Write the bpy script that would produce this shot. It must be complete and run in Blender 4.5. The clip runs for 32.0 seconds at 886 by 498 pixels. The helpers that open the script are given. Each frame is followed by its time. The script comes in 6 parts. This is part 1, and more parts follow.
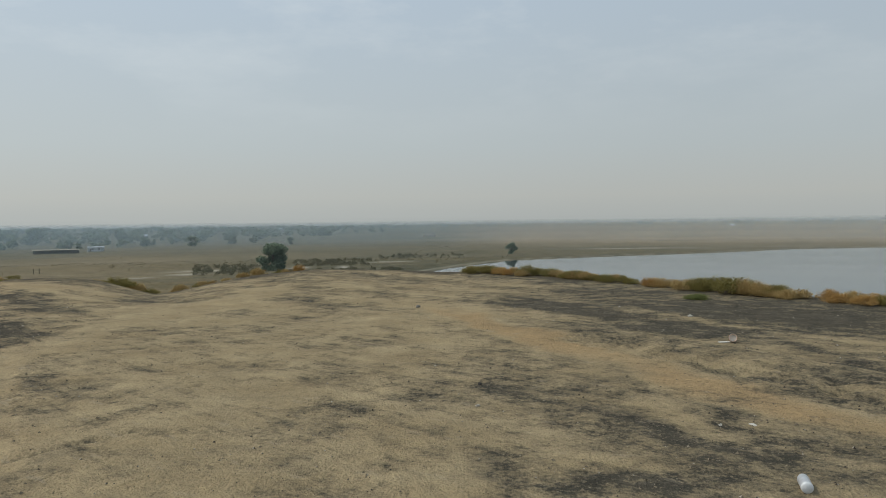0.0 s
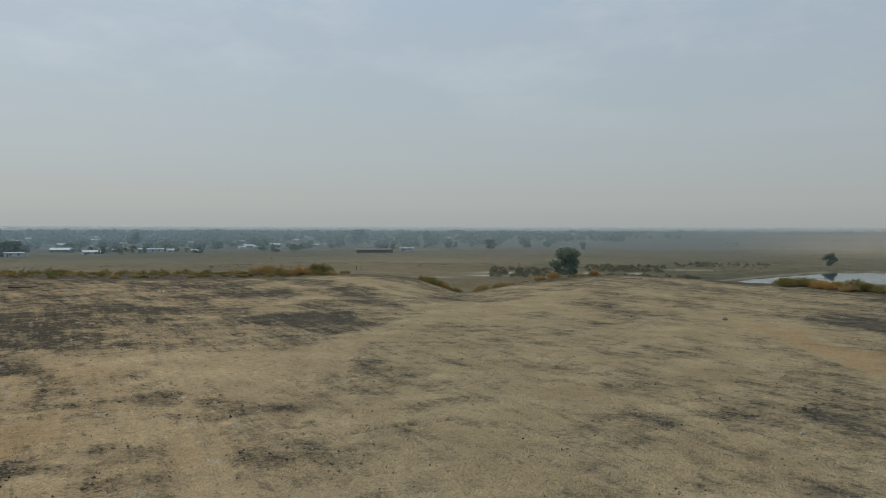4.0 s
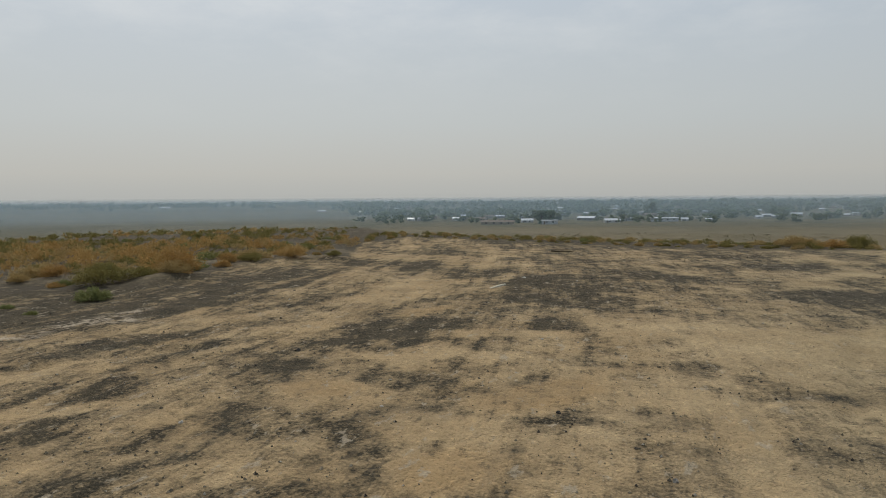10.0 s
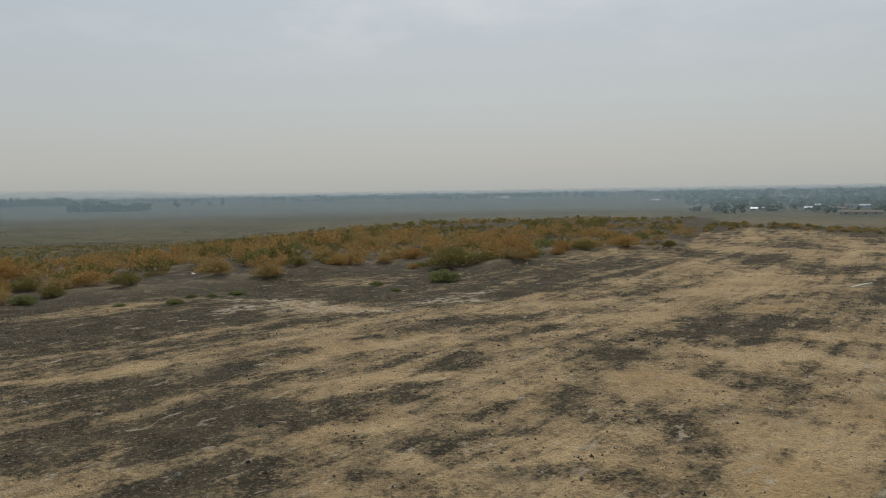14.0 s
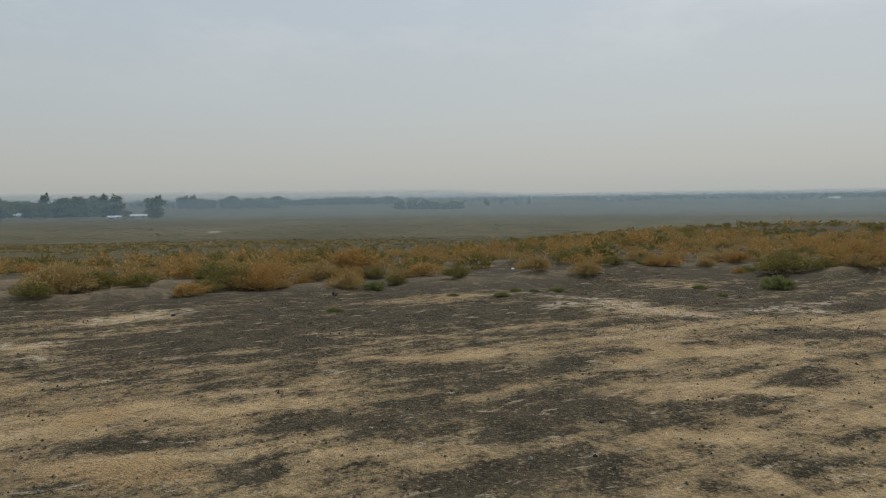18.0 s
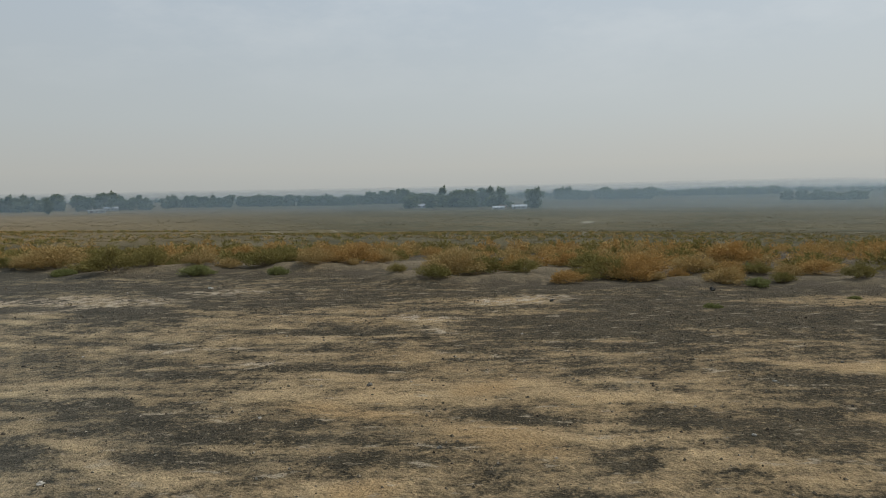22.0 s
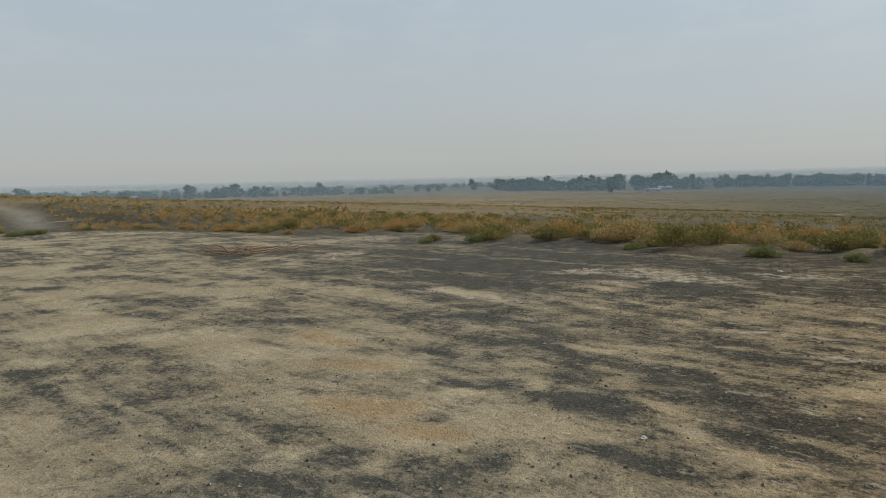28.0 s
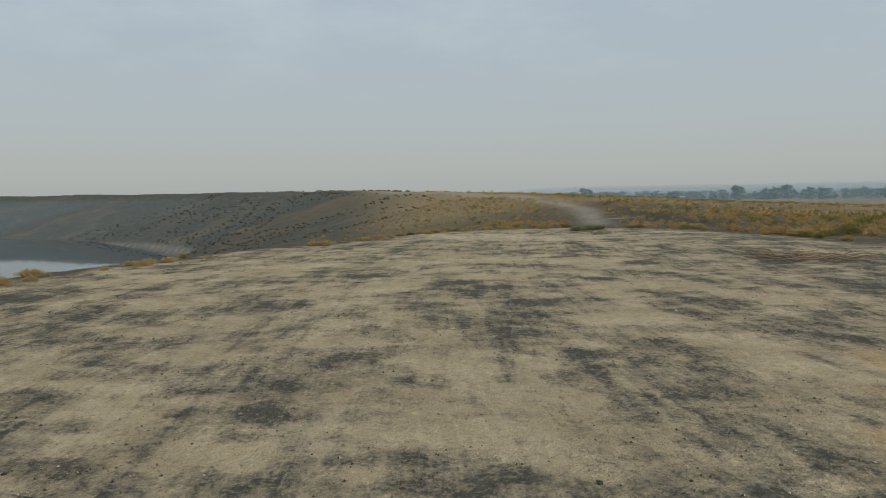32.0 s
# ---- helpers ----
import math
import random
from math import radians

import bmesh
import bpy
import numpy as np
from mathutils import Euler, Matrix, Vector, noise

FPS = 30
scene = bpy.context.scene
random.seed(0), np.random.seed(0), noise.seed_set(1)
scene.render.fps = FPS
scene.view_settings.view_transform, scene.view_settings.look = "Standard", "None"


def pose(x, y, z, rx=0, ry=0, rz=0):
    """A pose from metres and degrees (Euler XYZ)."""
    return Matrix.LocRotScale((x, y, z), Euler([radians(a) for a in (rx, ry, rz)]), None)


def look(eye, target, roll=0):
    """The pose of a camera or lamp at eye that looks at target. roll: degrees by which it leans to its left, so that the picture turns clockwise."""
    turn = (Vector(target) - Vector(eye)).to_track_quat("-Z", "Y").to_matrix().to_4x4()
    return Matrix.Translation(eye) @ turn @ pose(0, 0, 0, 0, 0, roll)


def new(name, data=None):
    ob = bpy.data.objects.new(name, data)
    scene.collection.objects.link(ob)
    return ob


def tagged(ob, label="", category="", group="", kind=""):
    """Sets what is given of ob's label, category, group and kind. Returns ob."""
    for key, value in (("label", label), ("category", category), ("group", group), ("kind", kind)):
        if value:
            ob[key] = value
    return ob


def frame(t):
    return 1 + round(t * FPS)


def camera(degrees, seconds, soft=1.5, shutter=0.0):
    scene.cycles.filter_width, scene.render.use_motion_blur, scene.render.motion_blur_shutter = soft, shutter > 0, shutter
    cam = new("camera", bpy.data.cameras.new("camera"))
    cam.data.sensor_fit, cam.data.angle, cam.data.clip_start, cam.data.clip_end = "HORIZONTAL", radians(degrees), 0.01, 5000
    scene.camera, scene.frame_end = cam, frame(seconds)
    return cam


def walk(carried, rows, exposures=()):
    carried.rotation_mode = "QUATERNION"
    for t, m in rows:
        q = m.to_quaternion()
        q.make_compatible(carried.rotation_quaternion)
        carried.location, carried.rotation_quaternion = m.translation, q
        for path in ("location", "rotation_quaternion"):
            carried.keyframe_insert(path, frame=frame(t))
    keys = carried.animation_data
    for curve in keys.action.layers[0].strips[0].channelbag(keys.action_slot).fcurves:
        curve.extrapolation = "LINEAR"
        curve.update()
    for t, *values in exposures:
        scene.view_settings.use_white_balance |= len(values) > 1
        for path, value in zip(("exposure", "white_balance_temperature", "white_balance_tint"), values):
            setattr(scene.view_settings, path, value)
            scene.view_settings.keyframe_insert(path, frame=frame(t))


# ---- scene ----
# ---- camera ----
cam = camera(61.63, 32.0, soft=1.0)
# seconds, x, y, yaw, pitch, roll
PATH = [
    (0, 0.074, 0.266, 0.00, -2.01, 0.66), (0.5, 0.044, 0.255, 2.54, -1.91, 0.80), (1, 0.026, 0.244, 5.25, -1.80, 0.87), (1.5, 0.012, 0.234, 8.03, -1.70, 0.78),
    (2, -0.005, 0.221, 10.88, -1.65, 0.49), (2.5, -0.025, 0.214, 13.66, -1.64, 0.32), (3, -0.042, 0.219, 16.52, -1.61, 0.15), (3.5, -0.060, 0.240, 19.37, -1.57, 0.03),
    (5.5, -0.124, 0.250, 31.01, -1.62, -0.32), (6, -0.155, 0.267, 33.92, -1.79, -0.03), (6.5, -0.194, 0.274, 36.96, -1.99, 0.29), (7, -0.241, 0.278, 40.05, -2.42, 0.39),
    (7.5, -0.293, 0.273, 43.61, -2.66, 0.57), (8, -0.330, 0.273, 47.61, -2.94, 0.75), (8.5, -0.354, 0.269, 51.35, -3.17, 0.73), (9, -0.378, 0.257, 54.65, -3.44, 0.63),
    (9.5, -0.396, 0.240, 57.53, -3.66, 0.53), (10, -0.406, 0.222, 60.43, -3.80, 0.43), (10.5, -0.413, 0.208, 63.30, -3.92, 0.43), (11, -0.409, 0.203, 66.24, -3.98, 0.39),
    (11.5, -0.398, 0.213, 69.41, -3.98, 0.31), (12, -0.381, 0.235, 72.67, -3.94, 0.36), (12.5, -0.371, 0.242, 75.90, -3.93, 0.44), (13, -0.363, 0.237, 79.24, -4.04, 0.62),
    (13.5, -0.365, 0.215, 82.65, -4.19, 0.74), (14, -0.371, 0.151, 85.63, -4.34, 0.91), (14.5, -0.366, 0.071, 88.51, -4.40, 0.83), (16.5, -0.347, -0.078, 99.52, -4.40, 0.62),
    (17, -0.328, -0.137, 102.23, -4.28, 0.58), (17.5, -0.311, -0.159, 105.36, -4.15, 0.61), (18, -0.302, -0.166, 108.68, -4.05, 0.78), (18.5, -0.303, -0.177, 112.03, -3.93, 1.09),
    (19, -0.308, -0.187, 115.48, -3.93, 1.34), (19.5, -0.304, -0.200, 118.95, -4.09, 1.53), (20, -0.293, -0.207, 122.52, -4.24, 1.60), (20.5, -0.280, -0.211, 126.11, -4.33, 1.56),
    (21, -0.267, -0.209, 129.71, -4.36, 1.54), (21.5, -0.263, -0.210, 133.30, -4.34, 1.36), (22, -0.262, -0.211, 136.84, -4.27, 1.19), (22.5, -0.263, -0.207, 140.42, -4.20, 1.03),
    (23, -0.253, -0.203, 143.90, -4.09, 0.85), (23.5, -0.225, -0.209, 147.38, -4.11, 0.79), (24, -0.176, -0.228, 150.78, -4.20, 1.00), (24.5, -0.130, -0.254, 153.79, -4.31, 1.40),
    (26.5, -0.054, -0.298, 163.23, -5.08, 1.30), (27, -0.017, -0.320, 167.30, -5.10, 1.37), (27.5, 0.018, -0.341, 172.37, -5.06, 1.35), (28, 0.044, -0.360, 177.53, -4.93, 1.34),
    (28.5, 0.063, -0.375, 182.55, -4.76, 1.52), (29, 0.079, -0.382, 187.52, -4.61, 1.57), (29.5, 0.094, -0.387, 192.05, -4.46, 1.42), (30, 0.110, -0.407, 196.96, -4.31, 1.31),
    (30.5, 0.115, -0.417, 201.94, -4.16, 1.27), (31, 0.104, -0.412, 207.01, -4.08, 1.15), (31.5, 0.088, -0.398, 212.33, -4.03, 1.02), (32, 0.077, -0.374, 217.85, -4.09, 0.87),
]
EYE = 1.7
walk(cam, [(t, pose(x, y, EYE, 90 + pitch, 0, yaw) @ pose(0, 0, 0, 0, 0, -roll)) for t, x, y, yaw, pitch, roll in PATH],
     exposures=[(0, 0.10, 6410, 7.6), (1, -0.04, 6350, 7.4), (2, -0.14, 6290, 7.5), (3, -0.14, 6260, 7.6), (5.8, -0.02, 6420, 8.2), (7, -0.14, 6540, 10), (9, 0.02, 6620, 10.6), (13, -0.06, 6630, 10.4), (18, -0.02, 6570, 9.6), (22, 0.04, 6550, 9.4), (24, 0.14, 6600, 10.2), (28, 0.12, 6410, 8.8), (32, 0.08, 6350, 7.6)])

# ---- world, sun ----
SUN_AZ, SUN_EL = 80.0, 52.0          # degrees, counter-clockwise from +y


def build_world():
    world = bpy.data.worlds.new("smoky_sky")
    scene.world = world
    world.use_nodes = True
    nt = world.node_tree
    nt.nodes.clear()
    out = nt.nodes.new("ShaderNodeOutputWorld")
    sky = nt.nodes.new("ShaderNodeTexSky")
    sky.sky_type = "NISHITA"
    sky.sun_disc = False
    sky.sun_elevation = radians(SUN_EL)
    sky.sun_rotation = radians(-SUN_AZ)
    sky.dust_density, sky.air_density, sky.ozone_density = 6.0, 1.2, 1.0
    clear = nt.nodes.new("ShaderNodeBackground")
    clear.inputs["Strength"].default_value = 0.06
    nt.links.new(sky.outputs[0], clear.inputs["Color"])
    # smoke layer: a pale veil, warmer at the horizon, with thin cloud streaks
    tc = nt.nodes.new("ShaderNodeTexCoord")
    sep = nt.nodes.new("ShaderNodeSeparateXYZ")
    nt.links.new(tc.outputs["Generated"], sep.inputs[0])
    ramp = nt.nodes.new("ShaderNodeValToRGB")
    els = ramp.color_ramp.elements
    els[0].position, els[0].color = 0.0, (0.47, 0.49, 0.48, 1)
    els[1].position, els[1].color = 1.0, (0.34, 0.46, 0.58, 1)
    for pos, col in ((0.035, (0.525, 0.535, 0.51, 1)), (0.10, (0.510, 0.555, 0.570, 1)), (0.30, (0.470, 0.552, 0.640, 1))):
        e = els.new(pos)
        e.color = col
    nt.links.new(sep.outputs["Z"], ramp.inputs[0])
    mp = nt.nodes.new("ShaderNodeMapping")
    mp.inputs["Scale"].default_value = (1.6, 1.6, 4.5)
    nt.links.new(tc.outputs["Generated"], mp.inputs[0])
    nz = nt.nodes.new("ShaderNodeTexNoise")
    nz.inputs["Scale"].default_value = 2.4
    nz.inputs["Detail"].default_value = 7.0
    nz.inputs["Roughness"].default_value = 0.62
    nt.links.new(mp.outputs[0], nz.inputs["Vector"])
    band = nt.nodes.new("ShaderNodeMapRange")
    band.inputs["From Min"].default_value, band.inputs["From Max"].default_value = 0.46, 0.72
    nt.links.new(nz.outputs["Fac"], band.inputs["Value"])
    high = nt.nodes.new("ShaderNodeMapRange")
    high.inputs["From Min"].default_value, high.inputs["From Max"].default_value = 0.10, 0.28
    high.inputs["To Max"].default_value = 0.55
    nt.links.new(sep.outputs["Z"], high.inputs["Value"])
    mul = nt.nodes.new("ShaderNodeMath")
    mul.operation = "MULTIPLY"
    nt.links.new(band.outputs[0], mul.inputs[0])
    nt.links.new(high.outputs[0], mul.inputs[1])
    mix = nt.nodes.new("ShaderNodeMix")
    mix.data_type = "RGBA"
    nt.links.new(mul.outputs[0], mix.inputs["Factor"])
    nt.links.new(ramp.outputs[0], mix.inputs[6])
    mix.inputs[7].default_value = (0.72, 0.75, 0.76, 1)
    # forward scatter: the smoke glows a little towards the sun
    dot = nt.nodes.new("ShaderNodeVectorMath")
    dot.operation = "DOT_PRODUCT"
    nt.links.new(tc.outputs["Generated"], dot.inputs[0])
    dot.inputs[1].default_value = (-math.sin(radians(SUN_AZ)) * math.cos(radians(SUN_EL)), math.cos(radians(SUN_AZ)) * math.cos(radians(SUN_EL)), math.sin(radians(SUN_EL)))
    glow = nt.nodes.new("ShaderNodeMapRange")
    for k, v in (("From Min", 0.0), ("From Max", 1.0), ("To Min", 0.92), ("To Max", 1.13)):
        glow.inputs[k].default_value = v
    nt.links.new(dot.outputs["Value"], glow.inputs["Value"])
    smoke = nt.nodes.new("ShaderNodeBackground")
    nt.links.new(glow.outputs[0], smoke.inputs["Strength"])
    nt.links.new(mix.outputs[2], smoke.inputs["Color"])
    ms = nt.nodes.new("ShaderNodeMixShader")
    ms.inputs[0].default_value = 0.85
    nt.links.new(clear.outputs[0], ms.inputs[1])
    nt.links.new(smoke.outputs[0], ms.inputs[2])
    nt.links.new(ms.outputs[0], out.inputs[0])


build_world()
sun = new("sun", bpy.data.lights.new("sun", "SUN"))
sun.data.energy, sun.data.angle, sun.data.color = 2.0, radians(3.0), (1.0, 0.93, 0.82)
_a, _e = radians(SUN_AZ), radians(SUN_EL)
sun.matrix_world = look((0, 0, 60), (60 * math.sin(_a) * math.cos(_e), -60 * math.cos(_a) * math.cos(_e), 60 - 60 * math.sin(_e)))


# ---- materials ----
class Nodes:
    """Small shorthand for building a node material."""

    def __init__(self, name, rough=0.9, metal=0.0, spec=0.2):
        self.m = bpy.data.materials.new(name)
        self.m.use_nodes = True
        self.t = self.m.node_tree
        self.b = self.t.nodes["Principled BSDF"]
        self.b.inputs["Roughness"].default_value = rough
        self.b.inputs["Metallic"].default_value = metal
        self.b.inputs["Specular IOR Level"].default_value = spec

    def add(self, kind):
        return self.t.nodes.new(kind)

    def link(self, a, b):
        self.t.links.new(a, b)

    def pos(self, scale=1.0, stretch=(1, 1, 1), local=False):
        if local:
            c = self.add("ShaderNodeTexCoord").outputs["Object"]
        else:
            c = self.add("ShaderNodeNewGeometry").outputs["Position"]
        mp = self.add("ShaderNodeMapping")
        mp.inputs["Scale"].default_value = [scale * s for s in stretch]
        self.link(c, mp.inputs[0])
        return mp.outputs[0]

    def noise(self, scale, detail=4, rough=0.6, stretch=(1, 1, 1), local=False):
        n = self.add("ShaderNodeTexNoise")
        n.inputs["Scale"].default_value = 1.0
        n.inputs["Detail"].default_value = detail
        n.inputs["Roughness"].default_value = rough
        self.link(self.pos(scale, stretch, local), n.inputs["Vector"])
        return n.outputs["Fac"]

    def voronoi(self, scale, out="Distance"):
        n = self.add("ShaderNodeTexVoronoi")
        n.inputs["Scale"].default_value = 1.0
        self.link(self.pos(scale), n.inputs["Vector"])
        return n.outputs[out]

    def range(self, v, a, b, c=0.0, d=1.0):
        n = self.add("ShaderNodeMapRange")
        for k, x in (("From Min", a), ("From Max", b), ("To Min", c), ("To Max", d)):
            n.inputs[k].default_value = x
        self.link(v, n.inputs["Value"])
        return n.outputs[0]

    def math(self, op, a, b):
        n = self.add("ShaderNodeMath")
        n.operation = op
        for i, x in enumerate((a, b)):
            if isinstance(x, (int, float)):
                n.inputs[i].default_value = x
            else:
                self.link(x, n.inputs[i])
        return n.outputs[0]

    def mix(self, f, a, b, mode="MIX"):
        n = self.add("ShaderNodeMix")
        n.data_type, n.blend_type = "RGBA", mode
        for i, x in ((0, f), (6, a), (7, b)):
            if isinstance(x, (int, float)):
                n.inputs[i].default_value = x
            elif isinstance(x, tuple):
                n.inputs[i].default_value = (*x[:3], 1)
            else:
                self.link(x, n.inputs[i])
        return n.outputs[2]

    def attr(self, name):
        n = self.add("ShaderNodeAttribute")
        n.attribute_name = name
        return n.outputs["Fac"]

    def color(self, c):
        self.link(c, self.b.inputs["Base Color"])

    def bump(self, h, strength=0.3, dist=0.02):
        n = self.add("ShaderNodeBump")
        n.inputs["Strength"].default_value = strength
        n.inputs["Distance"].default_value = dist
        self.link(h, n.inputs["Height"])
        self.link(n.outputs[0], self.b.inputs["Normal"])


def mottled(name, dark, light, scale=3.0, rough=0.85, local=True, metal=0.0, bump=0.2, dist=0.01, spec=0.2):
    """A surface of two tones with coarse stains and fine grain."""
    n = Nodes(name, rough, metal, spec)
    big = n.range(n.noise(scale, 5, 0.65, local=local), 0.3, 0.7)
    fine = n.noise(scale * 11, 3, 0.6, local=local)
    c = n.mix(big, dark, light)
    c = n.mix(n.range(fine, 0.3, 0.75, 0.0, 0.35), c, tuple(x * 0.5 for x in dark))
    n.color(c)
    n.bump(fine, bump, dist)
    return n.m


def foliage(name, tones, spread=0.55, trans=0.25):
    """Leaf or twig colour: differs from plant to plant and from leaf to leaf."""
    n = Nodes(name, 0.85, 0.0, 0.1)
    plant = n.range(n.noise(spread, 2, 0.5), 0.34, 0.66)
    isl = n.add("ShaderNodeNewGeometry").outputs["Random Per Island"]
    c = n.mix(plant, tones[0], tones[1])
    c = n.mix(n.range(isl, 0.0, 1.0, 0.0, 0.75), c, tones[2])
    obj = n.add("ShaderNodeObjectInfo").outputs["Random"]
    c = n.mix(n.range(obj, 0.0, 1.0, 0.0, 0.35), c, tones[1])
    n.color(c)
    tr = n.add("ShaderNodeBsdfTranslucent")
    n.link(c, tr.inputs["Color"])
    ms = n.add("ShaderNodeMixShader")
    ms.inputs[0].default_value = trans
    n.link(n.b.outputs[0], ms.inputs[1])
    n.link(tr.outputs[0], ms.inputs[2])
    n.link(ms.outputs[0], n.t.nodes["Material Output"].inputs[0])
    return n.m


RUN_AZ = 42.0          # heading of the wheel drags


def ground_material():
    n = Nodes("cinder_sand_soil", 0.95, 0.0, 0.1)
    # hilltop: pale tan blown sand over dark burnt cinder gravel, with every mixture of the two
    grain = n.noise(46, 2, 0.7)
    fine = n.noise(11, 5, 0.72)
    lump = n.noise(2.6, 4, 0.65)
    mid = n.noise(0.9, 4, 0.6)
    chip = n.voronoi(30)
    speck = n.noise(24, 3, 0.75)
    # drag marks left by wheels running over the hill
    run = n.add("ShaderNodeCombineXYZ")
    n.link(n.math("MULTIPLY", n.attr("along"), 0.45), run.inputs[0])
    n.link(n.math("MULTIPLY", n.attr("across"), 5.5), run.inputs[1])
    drag_n = n.add("ShaderNodeTexNoise")
    drag_n.inputs["Scale"].default_value = 1.0
    drag_n.inputs["Detail"].default_value = 4.0
    drag_n.inputs["Roughness"].default_value = 0.65
    n.link(run.outputs[0], drag_n.inputs["Vector"])
    drag = drag_n.outputs["Fac"]
    lines_at = n.add("ShaderNodeCombineXYZ")
    n.link(n.math("MULTIPLY", n.attr("along"), 0.8), lines_at.inputs[0])
    n.link(n.math("MULTIPLY", n.attr("across"), 2.8), lines_at.inputs[1])
    line_n = n.add("ShaderNodeTexNoise")
    line_n.inputs["Scale"].default_value = 1.0
    line_n.inputs["Detail"].default_value = 5.0
    line_n.inputs["Roughness"].default_value = 0.78
    n.link(lines_at.outputs[0], line_n.inputs["Vector"])
    line = n.range(n.noise(0.35, 2, 0.5), 0.40, 0.62, 0.25, 1.0)
    line = n.math("MULTIPLY", line, n.math("ADD", n.range(line_n.outputs["Fac"], 0.53, 0.62, 0.0, 0.34), n.range(line_n.outputs["Fac"], 0.38, 0.47, -0.30, 0.0)))
    sand_c = n.mix(n.range(mid, 0.35, 0.65), (0.385, 0.315, 0.200), (0.515, 0.430, 0.285))
    sand_c = n.mix(n.math("MULTIPLY", n.attr("ochre"), 0.95), sand_c, n.mix(n.range(mid, 0.35, 0.65), (0.455, 0.315, 0.165), (0.570, 0.412, 0.228)))
    sand_c = n.mix(n.math("MULTIPLY", n.attr("dun"), 0.52), sand_c, n.mix(n.range(mid, 0.35, 0.65), (0.310, 0.246, 0.138), (0.415, 0.332, 0.190)))
    sand_c = n.mix(n.math("MULTIPLY", n.attr("tint"), 0.7), sand_c, (0.430, 0.285, 0.140))
    sand_c = n.mix(n.range(fine, 0.48, 0.70, 0.0, 0.40), sand_c, (0.205, 0.165, 0.104))
    sand_c = n.mix(n.range(drag, 0.50, 0.70, 0.0, 0.28), sand_c, (0.205, 0.166, 0.110))
    gravel_c = n.mix(n.range(lump, 0.36, 0.62), (0.045, 0.042, 0.033), (0.092, 0.082, 0.062))
    gravel_c = n.mix(n.range(speck, 0.50, 0.68, 0.0, 0.75), gravel_c, (0.195, 0.168, 0.124))
    gravel_c = n.mix(n.range(chip, 0.05, 0.26, 0.85, 0.0), gravel_c, (0.017, 0.016, 0.014))
    gravel_c = n.mix(n.range(n.voronoi(15), 0.04, 0.16, 0.9, 0.0), gravel_c, (0.312, 0.275, 0.210))
    gravel_c = n.mix(n.range(n.attr("ochre"), 0.35, 1.0), gravel_c, n.mix(1.0, gravel_c, (1.06, 0.965, 0.82), "MULTIPLY"))
    gravel_c = n.mix(n.range(n.attr("ochre"), 0.25, 0.8, 0.32, 0.0), gravel_c, (0.135, 0.128, 0.104))
    s = n.math("ADD", n.attr("sand"), n.range(lump, 0.34, 0.66, -0.27, 0.27))
    s = n.math("ADD", s, n.range(fine, 0.32, 0.68, -0.27, 0.27))
    s = n.math("ADD", s, n.range(speck, 0.3, 0.7, -0.20, 0.20))
    s = n.math("ADD", s, n.range(drag, 0.34, 0.66, -0.22, 0.22))
    s = n.math("ADD", s, n.math("MULTIPLY", line, n.math("SUBTRACT", 1.0, n.math("MULTIPLY", n.attr("dun"), 0.5))))
    # thin crusts of wind-washed pale silt, broken into flakes
    flake = n.math("MULTIPLY", n.attr("crust"), n.range(n.noise(5.5, 4, 0.7), 0.47, 0.56))
    top = n.mix(n.range(s, 0.08, 0.92), gravel_c, sand_c)
    fleck_at = n.add("ShaderNodeCombineXYZ")
    n.link(n.math("MULTIPLY", n.attr("along"), 2.4), fleck_at.inputs[0])
    n.link(n.math("MULTIPLY", n.attr("across"), 5.5), fleck_at.inputs[1])
    fleck_n = n.add("ShaderNodeTexNoise")
    fleck_n.inputs["Scale"].default_value = 1.0
    fleck_n.inputs["Detail"].default_value = 4.0
    fleck_n.inputs["Roughness"].default_value = 0.7
    n.link(fleck_at.outputs[0], fleck_n.inputs["Vector"])
    fleck = n.math("MULTIPLY", n.range(fleck_n.outputs["Fac"], 0.60, 0.66, 0.0, 0.75), n.math("MULTIPLY", n.range(n.attr("ochre"), 0.25, 0.8, 0.45, 1.0), n.math("SUBTRACT", 1.0, n.math("MULTIPLY", n.attr("dun"), 0.6))))
    pit = n.math("MULTIPLY", n.range(fleck_n.outputs["Fac"], 0.33, 0.40, 0.6, 0.0), n.math("MULTIPLY", n.range(n.attr("ochre"), 0.25, 0.8, 0.45, 1.0), n.math("SUBTRACT", 1.0, n.math("MULTIPLY", n.attr("dun"), 0.6))))
    top = n.mix(fleck, top, (0.45, 0.375, 0.270))
    top = n.mix(pit, top, (0.060, 0.052, 0.040))
    top = n.mix(n.math("MULTIPLY", flake, 0.95), top, (0.51, 0.42, 0.310))
    # clods and flecks, light and dark, all over
    clod = n.noise(13, 3, 0.8)
    rough = n.math("SUBTRACT", 1.0, n.math("MULTIPLY", n.attr("dun"), 0.35))
    top = n.mix(n.math("MULTIPLY", rough, n.range(clod, 0.57, 0.70, 0.0, 0.5)), top, n.mix(1.0, top, (1.7, 1.66, 1.62), "MULTIPLY"))
    top = n.mix(n.math("MULTIPLY", rough, n.range(clod, 0.30, 0.44, 0.6, 0.0)), top, n.mix(1.0, top, (0.42, 0.42, 0.42), "MULTIPLY"))
    # soft ashy stains a stride across
    stain = n.noise(1.5, 5, 0.68, (1.0, 1.0, 1.0))
    top = n.mix(n.range(stain, 0.53, 0.68, 0.0, 0.25), top, (0.125, 0.112, 0.084))
